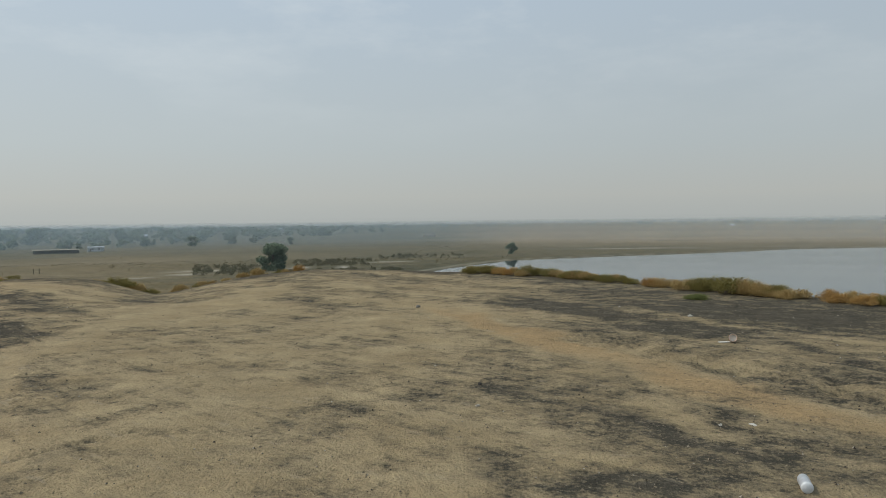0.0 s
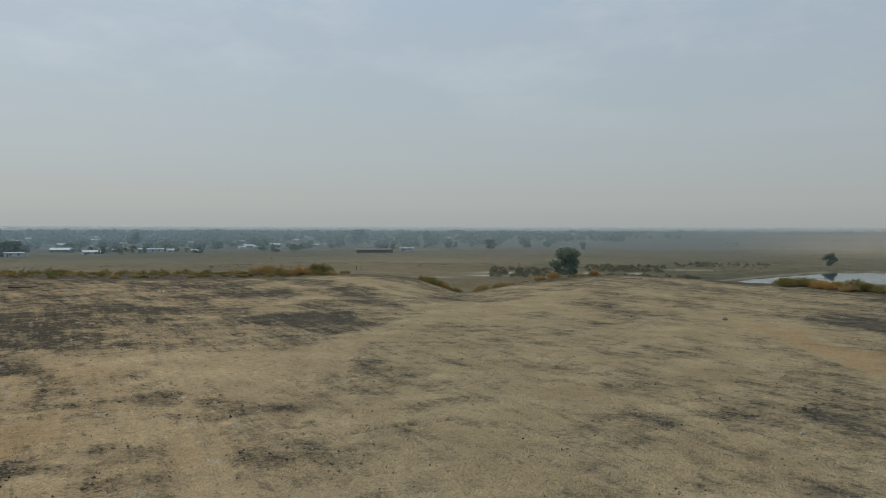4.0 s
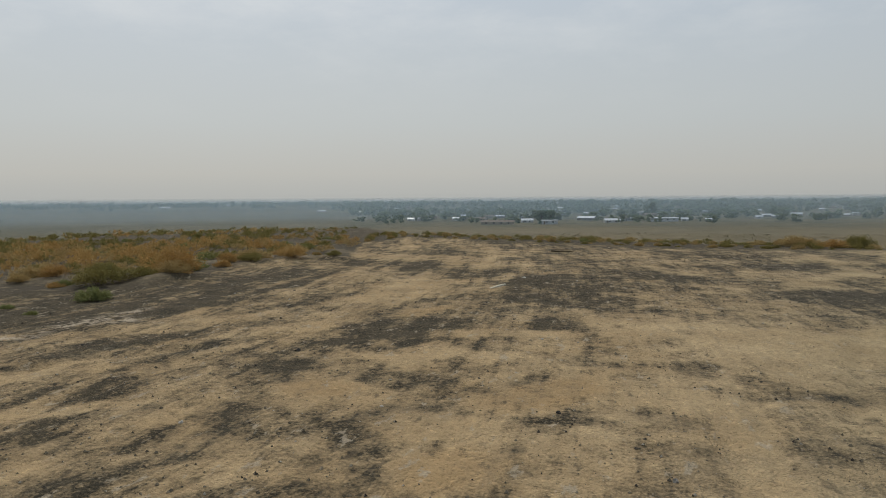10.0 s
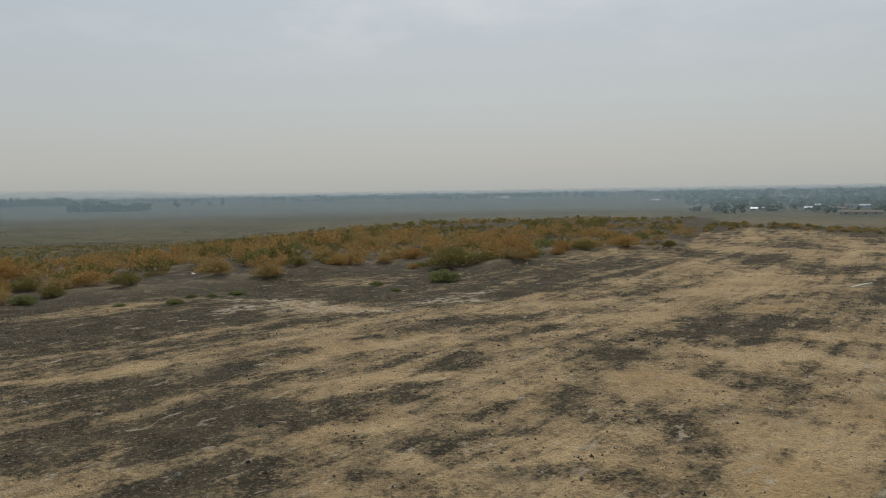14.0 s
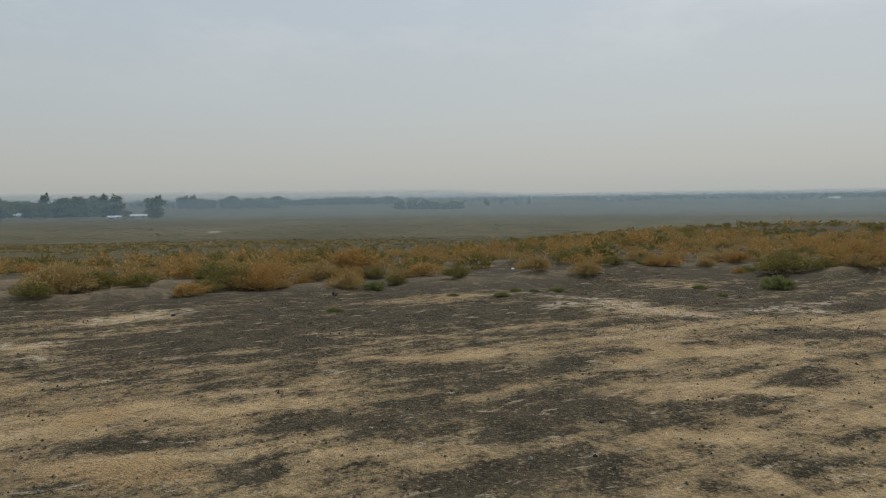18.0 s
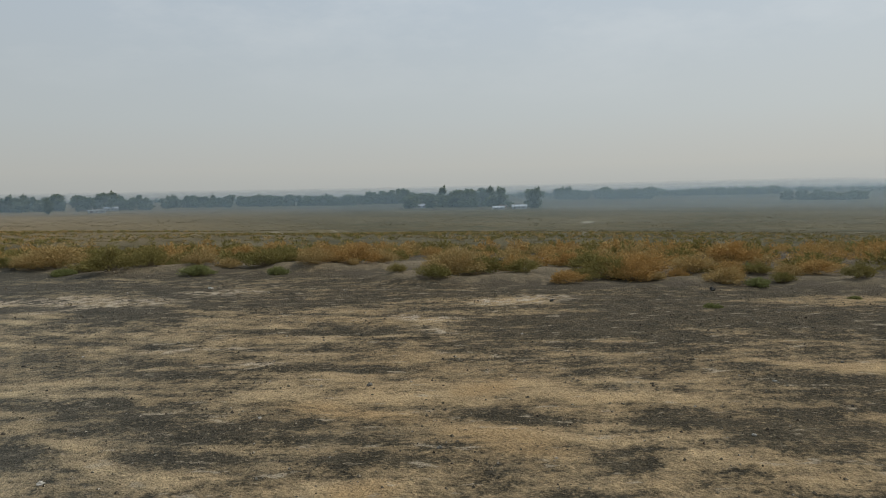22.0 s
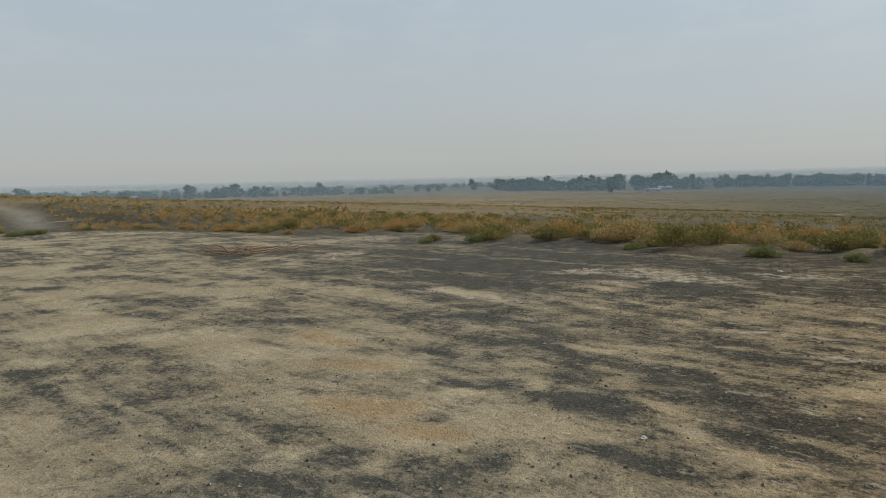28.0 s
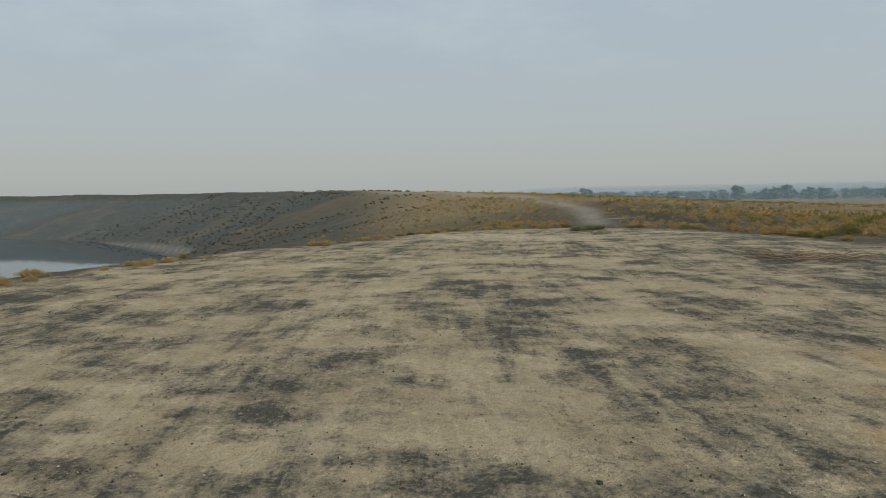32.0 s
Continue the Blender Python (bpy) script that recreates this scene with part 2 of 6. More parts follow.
    top = n.mix(n.range(stain, 0.30, 0.45, 0.22, 0.0), top, n.mix(1.0, top, (1.28, 1.24, 1.18), "MULTIPLY"))
    top = n.mix(n.range(grain, 0.25, 0.42, 0.5, 0.0), top, (0.041, 0.037, 0.030))
    # field and plain: grey-olive soil with dry grass and pale alkali
    grass = n.range(n.noise(0.03, 6, 0.62), 0.38, 0.62)
    f1 = n.mix(grass, (0.122, 0.100, 0.055), (0.088, 0.079, 0.043))
    f1 = n.mix(n.range(n.noise(0.009, 5, 0.6), 0.45, 0.65), f1, (0.145, 0.120, 0.068))
    f1 = n.mix(n.range(n.noise(0.075, 4, 0.7), 0.45, 0.6, 0.0, 0.6), f1, (0.06, 0.062, 0.038))
    f1 = n.mix(n.range(n.noise(0.11, 5, 0.75), 0.53, 0.66, 0.0, 0.6), f1, (0.20, 0.175, 0.11))
    f1 = n.mix(n.range(n.noise(0.35, 6, 0.75), 0.5, 0.72, 0.0, 0.75), f1, (0.048, 0.05, 0.032))
    f1 = n.mix(n.range(n.noise(0.21, 5, 0.8), 0.64, 0.74, 0.0, 0.5), f1, (0.30, 0.27, 0.21))
    tuft = n.range(n.voronoi(0.55), 0.18, 0.42, 0.85, 0.0)
    f1 = n.mix(n.math("MULTIPLY", tuft, n.range(n.noise(0.05, 3, 0.6), 0.35, 0.55, 0.4, 1.0)), f1, (0.050, 0.047, 0.026))
    f1 = n.mix(n.math("MULTIPLY", n.attr("dry"), n.range(n.noise(0.012, 5, 0.7), 0.3, 0.6, 0.45, 1.0)), f1, (0.30, 0.215, 0.12))
    f2 = n.mix(n.range(fine, 0.3, 0.7), (0.066, 0.056, 0.041), (0.120, 0.099, 0.069))
    f2 = n.mix(n.range(lump, 0.54, 0.68), f2, (0.23, 0.183, 0.12))
    f2 = n.mix(n.attr("hummock"), f2, n.mix(n.range(fine, 0.35, 0.65), (0.19, 0.155, 0.105), (0.31, 0.245, 0.16)))
    field = n.mix(n.attr("near_field"), f1, f2)
    field = n.mix(n.attr("bluff"), field, n.mix(n.range(n.noise(0.4, 6, 0.75), 0.38, 0.66), (0.050, 0.052, 0.044), (0.105, 0.098, 0.074)))
    field = n.mix(n.math("MULTIPLY", n.attr("bluff"), n.range(n.noise(0.07, 6, 0.72), 0.56, 0.70, 0.0, 0.5)), field, (0.19, 0.165, 0.125))
    field = n.mix(n.math("MULTIPLY", n.attr("bluff"), n.range(n.noise(0.022, 4, 0.6), 0.52, 0.64, 0.0, 0.42)), field, (0.160, 0.115, 0.066))
    c = n.mix(n.attr("zone"), top, field)
    c = n.mix(n.math("MULTIPLY", n.attr("pale"), n.range(fine, 0.25, 0.6)), c, (0.46, 0.42, 0.34))
    n.color(c)
    h = n.math("ADD", n.math("ADD", fine, n.math("MULTIPLY", lump, 0.8)), n.math("MULTIPLY", grain, 0.6))
    h = n.math("ADD", h, n.math("MULTIPLY", drag, 0.5))
    n.bump(h, 0.9, 0.08)
    return n.m


def water_material():
    n = Nodes("still_lake_water", 0.06, 0.0, 0.5)
    n.color(n.mix(n.range(n.noise(0.01, 3), 0.4, 0.6), (0.020, 0.034, 0.042), (0.028, 0.042, 0.046)))
    n.b.inputs["IOR"].default_value = 1.33
    n.b.inputs["Roughness"].default_value = 0.035
    n.bump(n.noise(1.1, 3, 0.6, (1, 2.2, 1)), 0.02, 0.03)
    return n.m


def veil_material(name, alpha, reach):
    """Sheet standing in for smoky haze: mostly clear, scatters the daylight that falls on it, thins out towards its
    top.
    """
    n = Nodes(name)
    z = n.add("ShaderNodeSeparateXYZ")
    n.link(n.add("ShaderNodeNewGeometry").outputs["Position"], z.inputs[0])
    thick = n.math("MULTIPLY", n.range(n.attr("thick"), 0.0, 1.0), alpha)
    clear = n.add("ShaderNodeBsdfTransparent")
    # haze tint put into the sheet colour: whiter over the lake, bluer over the town
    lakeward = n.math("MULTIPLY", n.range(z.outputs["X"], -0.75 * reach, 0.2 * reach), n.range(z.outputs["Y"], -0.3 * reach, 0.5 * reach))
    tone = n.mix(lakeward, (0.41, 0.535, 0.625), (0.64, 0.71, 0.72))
    d = n.add("ShaderNodeBsdfDiffuse")
    n.link(tone, d.inputs["Color"])
    tr = n.add("ShaderNodeBsdfTranslucent")
    n.link(tone, tr.inputs["Color"])
    half = n.add("ShaderNodeMixShader")
    n.link(d.outputs[0], half.inputs[1])
    n.link(tr.outputs[0], half.inputs[2])
    ms = n.add("ShaderNodeMixShader")
    n.link(thick, ms.inputs[0])
    n.link(clear.outputs[0], ms.inputs[1])
    n.link(half.outputs[0], ms.inputs[2])
    n.link(ms.outputs[0], n.t.nodes["Material Output"].inputs[0])
    n.t.nodes.remove(n.b)
    return n.m


M_GROUND = ground_material()
M_WATER = water_material()
M_RUST = foliage("rust_dry_twigs", ((0.470, 0.275, 0.092), (0.525, 0.350, 0.135), (0.235, 0.140, 0.050)), trans=0.22)
M_STRAW = foliage("straw_dry_grass", ((0.49, 0.365, 0.170), (0.45, 0.315, 0.128), (0.26, 0.188, 0.082)), trans=0.22)
M_OLIVE = foliage("olive_leaves", ((0.225, 0.200, 0.062), (0.315, 0.255, 0.088), (0.105, 0.096, 0.036)), trans=0.2)
M_GREEN = foliage("green_weed_leaves", ((0.200, 0.225, 0.082), (0.270, 0.265, 0.105), (0.120, 0.140, 0.056)), trans=0.3)
M_SAGE = foliage("plain_sage_leaves", ((0.165, 0.14, 0.072), (0.21, 0.168, 0.086), (0.11, 0.095, 0.052)), 0.05)
M_DRY_SAGE = foliage("dry_sage_leaves", ((0.22, 0.175, 0.085), (0.27, 0.205, 0.10), (0.13, 0.11, 0.056)), 0.05)
M_DARK_SHRUB = foliage("dark_shrub_leaves", ((0.105, 0.095, 0.058), (0.15, 0.125, 0.072), (0.075, 0.068, 0.044)), 0.05)
M_WILLOW = foliage("grey_willow_leaves", ((0.15, 0.145, 0.085), (0.20, 0.175, 0.105), (0.095, 0.098, 0.06)), 0.05)
M_TWIG = mottled("grey_brown_twig", (0.11, 0.085, 0.055), (0.20, 0.155, 0.10), 9)
M_LEAF = foliage("cottonwood_leaves", ((0.160, 0.200, 0.115), (0.195, 0.220, 0.130), (0.105, 0.135, 0.080)), 0.3, 0.45)
# bluer, paler copy of M_LEAF: haze put into the nearer trees' leaf colour
M_HAZED_LEAF = foliage("haze_paled_cottonwood_leaves", ((0.190, 0.245, 0.165), (0.225, 0.270, 0.185), (0.130, 0.175, 0.118)), 0.3, 0.45)
M_BARK = mottled("grey_bark", (0.09, 0.075, 0.06), (0.16, 0.135, 0.105), 4)
M_STONE = mottled("grey_stone", (0.13, 0.12, 0.105), (0.25, 0.23, 0.20), 8, 0.9)
M_CINDER = mottled("black_cinder", (0.032, 0.030, 0.028), (0.075, 0.07, 0.063), 9, 0.95)
M_PALE_STONE = mottled("pale_stone", (0.36, 0.33, 0.28), (0.52, 0.49, 0.43), 8, 0.9)
M_BOARD = mottled("weathered_board", (0.33, 0.29, 0.22), (0.50, 0.45, 0.36), 5, 0.85)
M_DEADWOOD = mottled("grey_deadwood", (0.10, 0.075, 0.05), (0.20, 0.155, 0.10), 6, 0.9)
M_WHITE_WALL = mottled("white_siding", (0.40, 0.41, 0.41), (0.58, 0.58, 0.57), 0.6, 0.7)
M_TAN_WALL = mottled("tan_stucco", (0.34, 0.29, 0.22), (0.45, 0.40, 0.31), 0.6, 0.85)
M_GREY_WALL = mottled("grey_boards", (0.18, 0.17, 0.16), (0.28, 0.27, 0.25), 0.6, 0.85)
M_METAL_ROOF = mottled("bright_metal_roof", (0.52, 0.54, 0.57), (0.72, 0.74, 0.77), 0.5, 0.45, spec=0.5)
M_BROWN_ROOF = mottled("brown_shingle_roof", (0.13, 0.10, 0.08), (0.22, 0.17, 0.13), 0.6, 0.9)
M_GLASS_DARK = mottled("dark_window_glass", (0.02, 0.025, 0.03), (0.04, 0.045, 0.05), 1, 0.12, spec=0.5)


# ---- mesh helpers ----
def raw(name, verts, faces, mat, smooth=False):
    """A mesh from vertex and face arrays made by formulas."""
    me = bpy.data.meshes.new(name)
    me.from_pydata([tuple(v) for v in verts], [], [tuple(f) for f in faces])
    me.materials.append(mat)
    if smooth:
        me.shade_smooth()
    return me


def tri_mesh(name, v, mat):
    """A fast mesh of loose triangles, three rows of v each."""
    v = np.asarray(v, dtype=np.float32).reshape(-1, 3)
    n = len(v) // 3
    me = bpy.data.meshes.new(name)
    me.vertices.add(3 * n)
    me.vertices.foreach_set("co", v.ravel())
    me.loops.add(3 * n)
    me.loops.foreach_set("vertex_index", np.arange(3 * n, dtype=np.int32))
    me.polygons.add(n)
    me.polygons.foreach_set("loop_start", np.arange(0, 3 * n, 3, dtype=np.int32))
    me.update(calc_edges=True)
    me.materials.append(mat)
    return me


def child(name, me, parent, label=""):
    ob = new(name, me)
    ob.parent = parent
    if label:
        tagged(ob, label)
    return ob


def part(name, bm, material, parent, label=""):
    me = bpy.data.meshes.new(name)
    bm.to_mesh(me)
    bm.free()
    me.materials.append(material)
    return child(name, me, parent, label)


def box_bm(sx, sy, sz, x=0.0, y=0.0, z=0.0, bevel=0.0):
    bm = bmesh.new()
    bmesh.ops.create_cube(bm, size=1.0, matrix=Matrix.Translation((x, y, z)) @ Matrix.Diagonal((sx, sy, sz, 1)))
    if bevel:
        bmesh.ops.bevel(bm, geom=list(bm.edges), offset=bevel, segments=2, affect="EDGES")
    return bm


def polar(az, d):
    return -d * math.sin(radians(az)), d * math.cos(radians(az))


# ---- lie of the land ----
def vnoise(x, y, seed=0):
    """Smooth value noise on a unit lattice, 0 to 1."""
    xi, yi = np.floor(x).astype(np.int64), np.floor(y).astype(np.int64)
    fx, fy = x - xi, y - yi
    fx, fy = fx * fx * (3 - 2 * fx), fy * fy * (3 - 2 * fy)

    def hsh(i, j):
        k = (i * 374761393 + j * 668265263 + seed * 974711) & 0xFFFFFFFF
        k = ((k ^ (k >> 13)) * 1274126177) & 0xFFFFFFFF
        return ((k ^ (k >> 16)) & 0xFFFF) / 65535.0

    a, b, c, d = hsh(xi, yi), hsh(xi + 1, yi), hsh(xi, yi + 1), hsh(xi + 1, yi + 1)
    return (a * (1 - fx) + b * fx) * (1 - fy) + (c * (1 - fx) + d * fx) * fy


def fbm(x, y, seed=0, octaves=4, gain=0.55):
    v, amp, tot = 0.0, 1.0, 0.0
    for k in range(octaves):
        v = v + amp * vnoise(x * 2 ** k, y * 2 ** k, seed + k * 17)
        tot += amp
        amp *= gain
    return v / tot


def smooth(v, a, b):
    u = np.clip((v - a) / (b - a), 0, 1)
    return u * u * (3 - 2 * u)


# edge of the bare ground, and brow of the hill, by heading
BARE = [(-60, 15), (-30, 16.2), (-21, 17.9), (-15.6, 19.7), (-9, 22.3), (-3, 24), (8, 25), (14, 23.6), (25, 25.4), (33, 26), (50, 28), (63, 34),
        (66.5, 30), (67.5, 22.5), (75, 19.3), (82, 15.6), (88, 16.2), (95, 17.2), (102, 14.2), (108, 13.4), (117, 13.3), (128, 12.8), (139, 13.8),
        (146, 16.7), (160, 18), (164, 19.5), (174, 22.4), (177, 25.9), (190, 28), (198, 34), (206, 38), (213, 36), (219, 33.6), (225, 28), (236, 22.5), (248, 17.8), (270, 15)]
BROW = [(-60, 16), (-30, 17.5), (-15, 21), (-3, 25.5), (8, 26), (14, 24.5), (18, 22.5), (21, 21.5), (25, 26), (33, 28), (50, 31), (63, 36), (67, 48),
        (75, 58), (85, 55), (95, 45), (105, 32), (115, 27), (130, 26), (145, 27), (160, 30), (175, 34), (190, 40), (205, 45), (212, 42), (219, 36), (226, 29.5), (236, 23.5), (248, 19), (270, 16)]
FALL = [(-60, 0.4), (0, 0.4), (6, 0.25), (13, 0.16), (18, 0.09), (24, 0.09), (30, 0.14), (64, 0.15), (70, 0.10), (100, 0.10), (140, 0.10), (160, 0.06),
        (175, 0.026), (205, 0.022), (214, 0.05), (221, 0.25), (230, 0.4), (270, 0.4)]
TILT = [(66, 0.0), (70, 0.012), (95, 0.018), (110, 0.036), (150, 0.036), (165, 0.03), (180, 0.015), (205, 0.004), (215, 0.0)]
PLAIN = [(-60, -17), (100, -17), (125, -16), (145, -13), (160, -10.5), (172, -9), (190, -7.5), (205, -6.5), (213, -8), (223, -18.5), (270, -18.5)]
CREST = [(203, 50, 0.4), (206, 58, 1.05), (210, 80, 1.4), (215, 130, 1.9), (221, 220, 3.1), (228, 330, 4.8), (234, 420, 5.4), (242, 540, 5.8), (248, 620, 6.1), (256, 720, 6.4), (262, 860, 6.4)]
SHORE = [(3.5, 267), (1.1, 292), (-1.6, 328), (-5.3, 373), (-11.4, 405), (-19.5, 455), (-25.1, 521), (-30.6, 560), (-45, 680), (-65, 780), (-85, 760), (-100, 620),
         (-108, 500), (-111.5, 443), (-116.4, 381), (-120, 320), (-123, 261), (-119, 200), (-113, 150), (-106, 110), (-95, 84), (-70, 72), (-30, 78), (-12, 88), (-3, 110), (3, 170), (6, 230)]
LAKE_Z = -17.4
SHORE_XY = np.array([polar(a, d) for a, d in SHORE])
DAM_TRACK = [(205.8, 37), (206.1, 48), (207.2, 56), (209.0, 68), (211.5, 90), (213.4, 112), (216.5, 150), (219.7, 205), (224, 270)]
CREST_XY = np.array([polar(a, d) for a, d, z in CREST])


def table(rows, az):
    return np.interp(az, [r[0] for r in rows], [r[1] for r in rows])


def heading(x, y):
    return (np.degrees(np.arctan2(-x, y)) + 75) % 360 - 75       # -75 .. 285


def lake_depth(x, y):
    """Metres inside the shoreline; negative outside."""
    inside = np.zeros(x.shape, bool)
    best = np.full(x.shape, 1e9)
    n = len(SHORE_XY)
    for i in range(n):
        (x0, y0), (x1, y1) = SHORE_XY[i], SHORE_XY[(i + 1) % n]
        cross = ((y0 > y) != (y1 > y)) & (x < (x1 - x0) * (y - y0) / (y1 - y0 + 1e-12) + x0)
        inside ^= cross
        dx, dy = x1 - x0, y1 - y0
        t = np.clip(((x - x0) * dx + (y - y0) * dy) / (dx * dx + dy * dy), 0, 1)
        best = np.minimum(best, np.hypot(x - x0 - t * dx, y - y0 - t * dy))
    return np.where(inside, best, -best)


def ridge(x, y):
    z = np.full(x.shape, -99.0)
    dist_all = np.full(x.shape, 1e9)
    for i in range(len(CREST) - 1):
        (x0, y0), (x1, y1) = CREST_XY[i], CREST_XY[i + 1]
        dx, dy = x1 - x0, y1 - y0
        t = np.clip(((x - x0) * dx + (y - y0) * dy) / (dx * dx + dy * dy), 0, 1)
        dist = np.hypot(x - x0 - t * dx, y - y0 - t * dy)
        side = dx * (y - y0) - dy * (x - x0)            # > 0: the lake's side
        zc = CREST[i][2] + t * (CREST[i + 1][2] - CREST[i][2])
        lake_fall = 0.17 + 0.17 * smooth(np.full(x.shape, i + 0.0) + t, 1.5, 4.5)
        zz = zc - np.where(side > 0, lake_fall, 0.05) * np.sqrt(np.maximum(dist - 2, 0) ** 2 + 9) + 0.05 * 3
        near = dist < dist_all
        z = np.where(near, zz, z)
        dist_all = np.minimum(dist, dist_all)
    return z, dist_all


# shrubs that stand out along the edge of the scrub: kind, heading, distance, width
EDGE_A = [("green", 114.1, 14.3, 0.54), ("rust", 110.3, 16.1, 0.78), ("olive", 107.9, 14.9, 0.58), ("green", 103.5, 13.5, 0.27), ("green", 102.1, 13.5, 0.21), ("straw", 98.2, 15.5, 0.73), ("olive", 96.2, 17.8, 0.51), ("olive", 82.1, 17.3, 0.61),
          ("green", 85.1, 14.7, 0.78), ("green", 90.2, 14.4, 0.28), ("straw", 79.8, 17.3, 0.66), ("olive", 74.6, 21.1, 0.64), ("rust", 71.6, 21.4, 0.73), ("olive", 68.6, 21.8, 0.4), ("green", 108.2, 12.9, 0.27), ("straw", 101.9, 16.1, 0.73), ("rust", 115.8, 18.3, 1.05)]
EDGE_B = [("olive", 133.7, 15.1, 0.95), ("olive", 130.6, 14.7, 0.67), ("olive", 137.4, 14.3, 0.68), ("olive", 140.2, 15.2, 0.46), ("green", 149.1, 16.7, 0.59), ("green", 154.8, 17.6, 0.75), ("rust", 145.7, 18.9, 0.95), ("straw", 141.4, 18.9, 0.86), ("straw", 135.7, 18.8, 0.86),
          ("rust", 127.2, 16.8, 0.77), ("olive", 121.6, 16.4, 0.62), ("straw", 118.3, 16.0, 0.85), ("olive", 148.0, 18.6, 0.57), ("rust", 151.6, 22.6, 0.86), ("olive", 158.0, 18.9, 1.0), ("straw", 154.6, 18.9, 0.8)]
EDGE_C = [("olive", 169.3, 21.4, 0.98), ("green", 166.0, 20.8, 0.75), ("rust", 143.2, 18.2, 1.0), ("olive", 151.2, 20.2, 0.61), ("olive", 160.4, 18.4, 1.2), ("green", 163.5, 19.1, 0.58), ("olive", 174.1, 21.8, 0.9), ("olive", 178.4, 23.1, 0.53), ("straw", 146.4, 17.8, 0.9),
          ("green", 175.2, 21.6, 0.8), ("green", 179.0, 22.2, 0.51), ("olive", 166.9, 20.5, 0.62), ("olive", 189.2, 30.3, 0.9), ("straw", 165.4, 20.2, 0.95)]
EDGE_SHRUBS = EDGE_A + EDGE_B + EDGE_C


def track_gap(x, y):
    """Distance from the middle of the dirt track that climbs the dam."""
    pts = [polar(a, d) for a, d in DAM_TRACK]
    best = np.full(np.shape(x), 1e9)
    for (x0, y0), (x1, y1) in zip(pts, pts[1:]):
        dx, dy = x1 - x0, y1 - y0
        t = np.clip(((x - x0) * dx + (y - y0) * dy) / (dx * dx + dy * dy), 0, 1)
        best = np.minimum(best, np.hypot(x - x0 - t * dx, y - y0 - t * dy))
    return best


def hummocks(x, y, d, az):
    """Low mounds of blown soil caught by the bushes at the edge of the scrub."""
    edge = d - table(BARE, az)
    m = 0.7 * smooth(vnoise(x * 0.85, y * 0.85, 61), 0.55, 0.98) * smooth(edge, 0.4, 2.0) * (1 - smooth(edge, 6, 12)) * smooth(az, 66, 69) * (1 - smooth(az, 185, 200))
    near = (edge > -3) & (edge < 6) & (az > 60) & (az < 200)
    if near.any():
        nx, ny = x[near], y[near]
        under = np.zeros(nx.shape)
        for kind, a, r, wide in EDGE_SHRUBS:
            if kind != "green":
                cx, cy = polar(a, r + 0.1)
                under += 0.75 * np.exp(-((nx - cx) ** 2 + (ny - cy) ** 2) / (0.30 + 0.35 * wide * wide))
        m[near] += under * (0.6 + 0.8 * vnoise(nx * 2.5, ny * 2.5, 63))
    return np.minimum(m, 1.0)


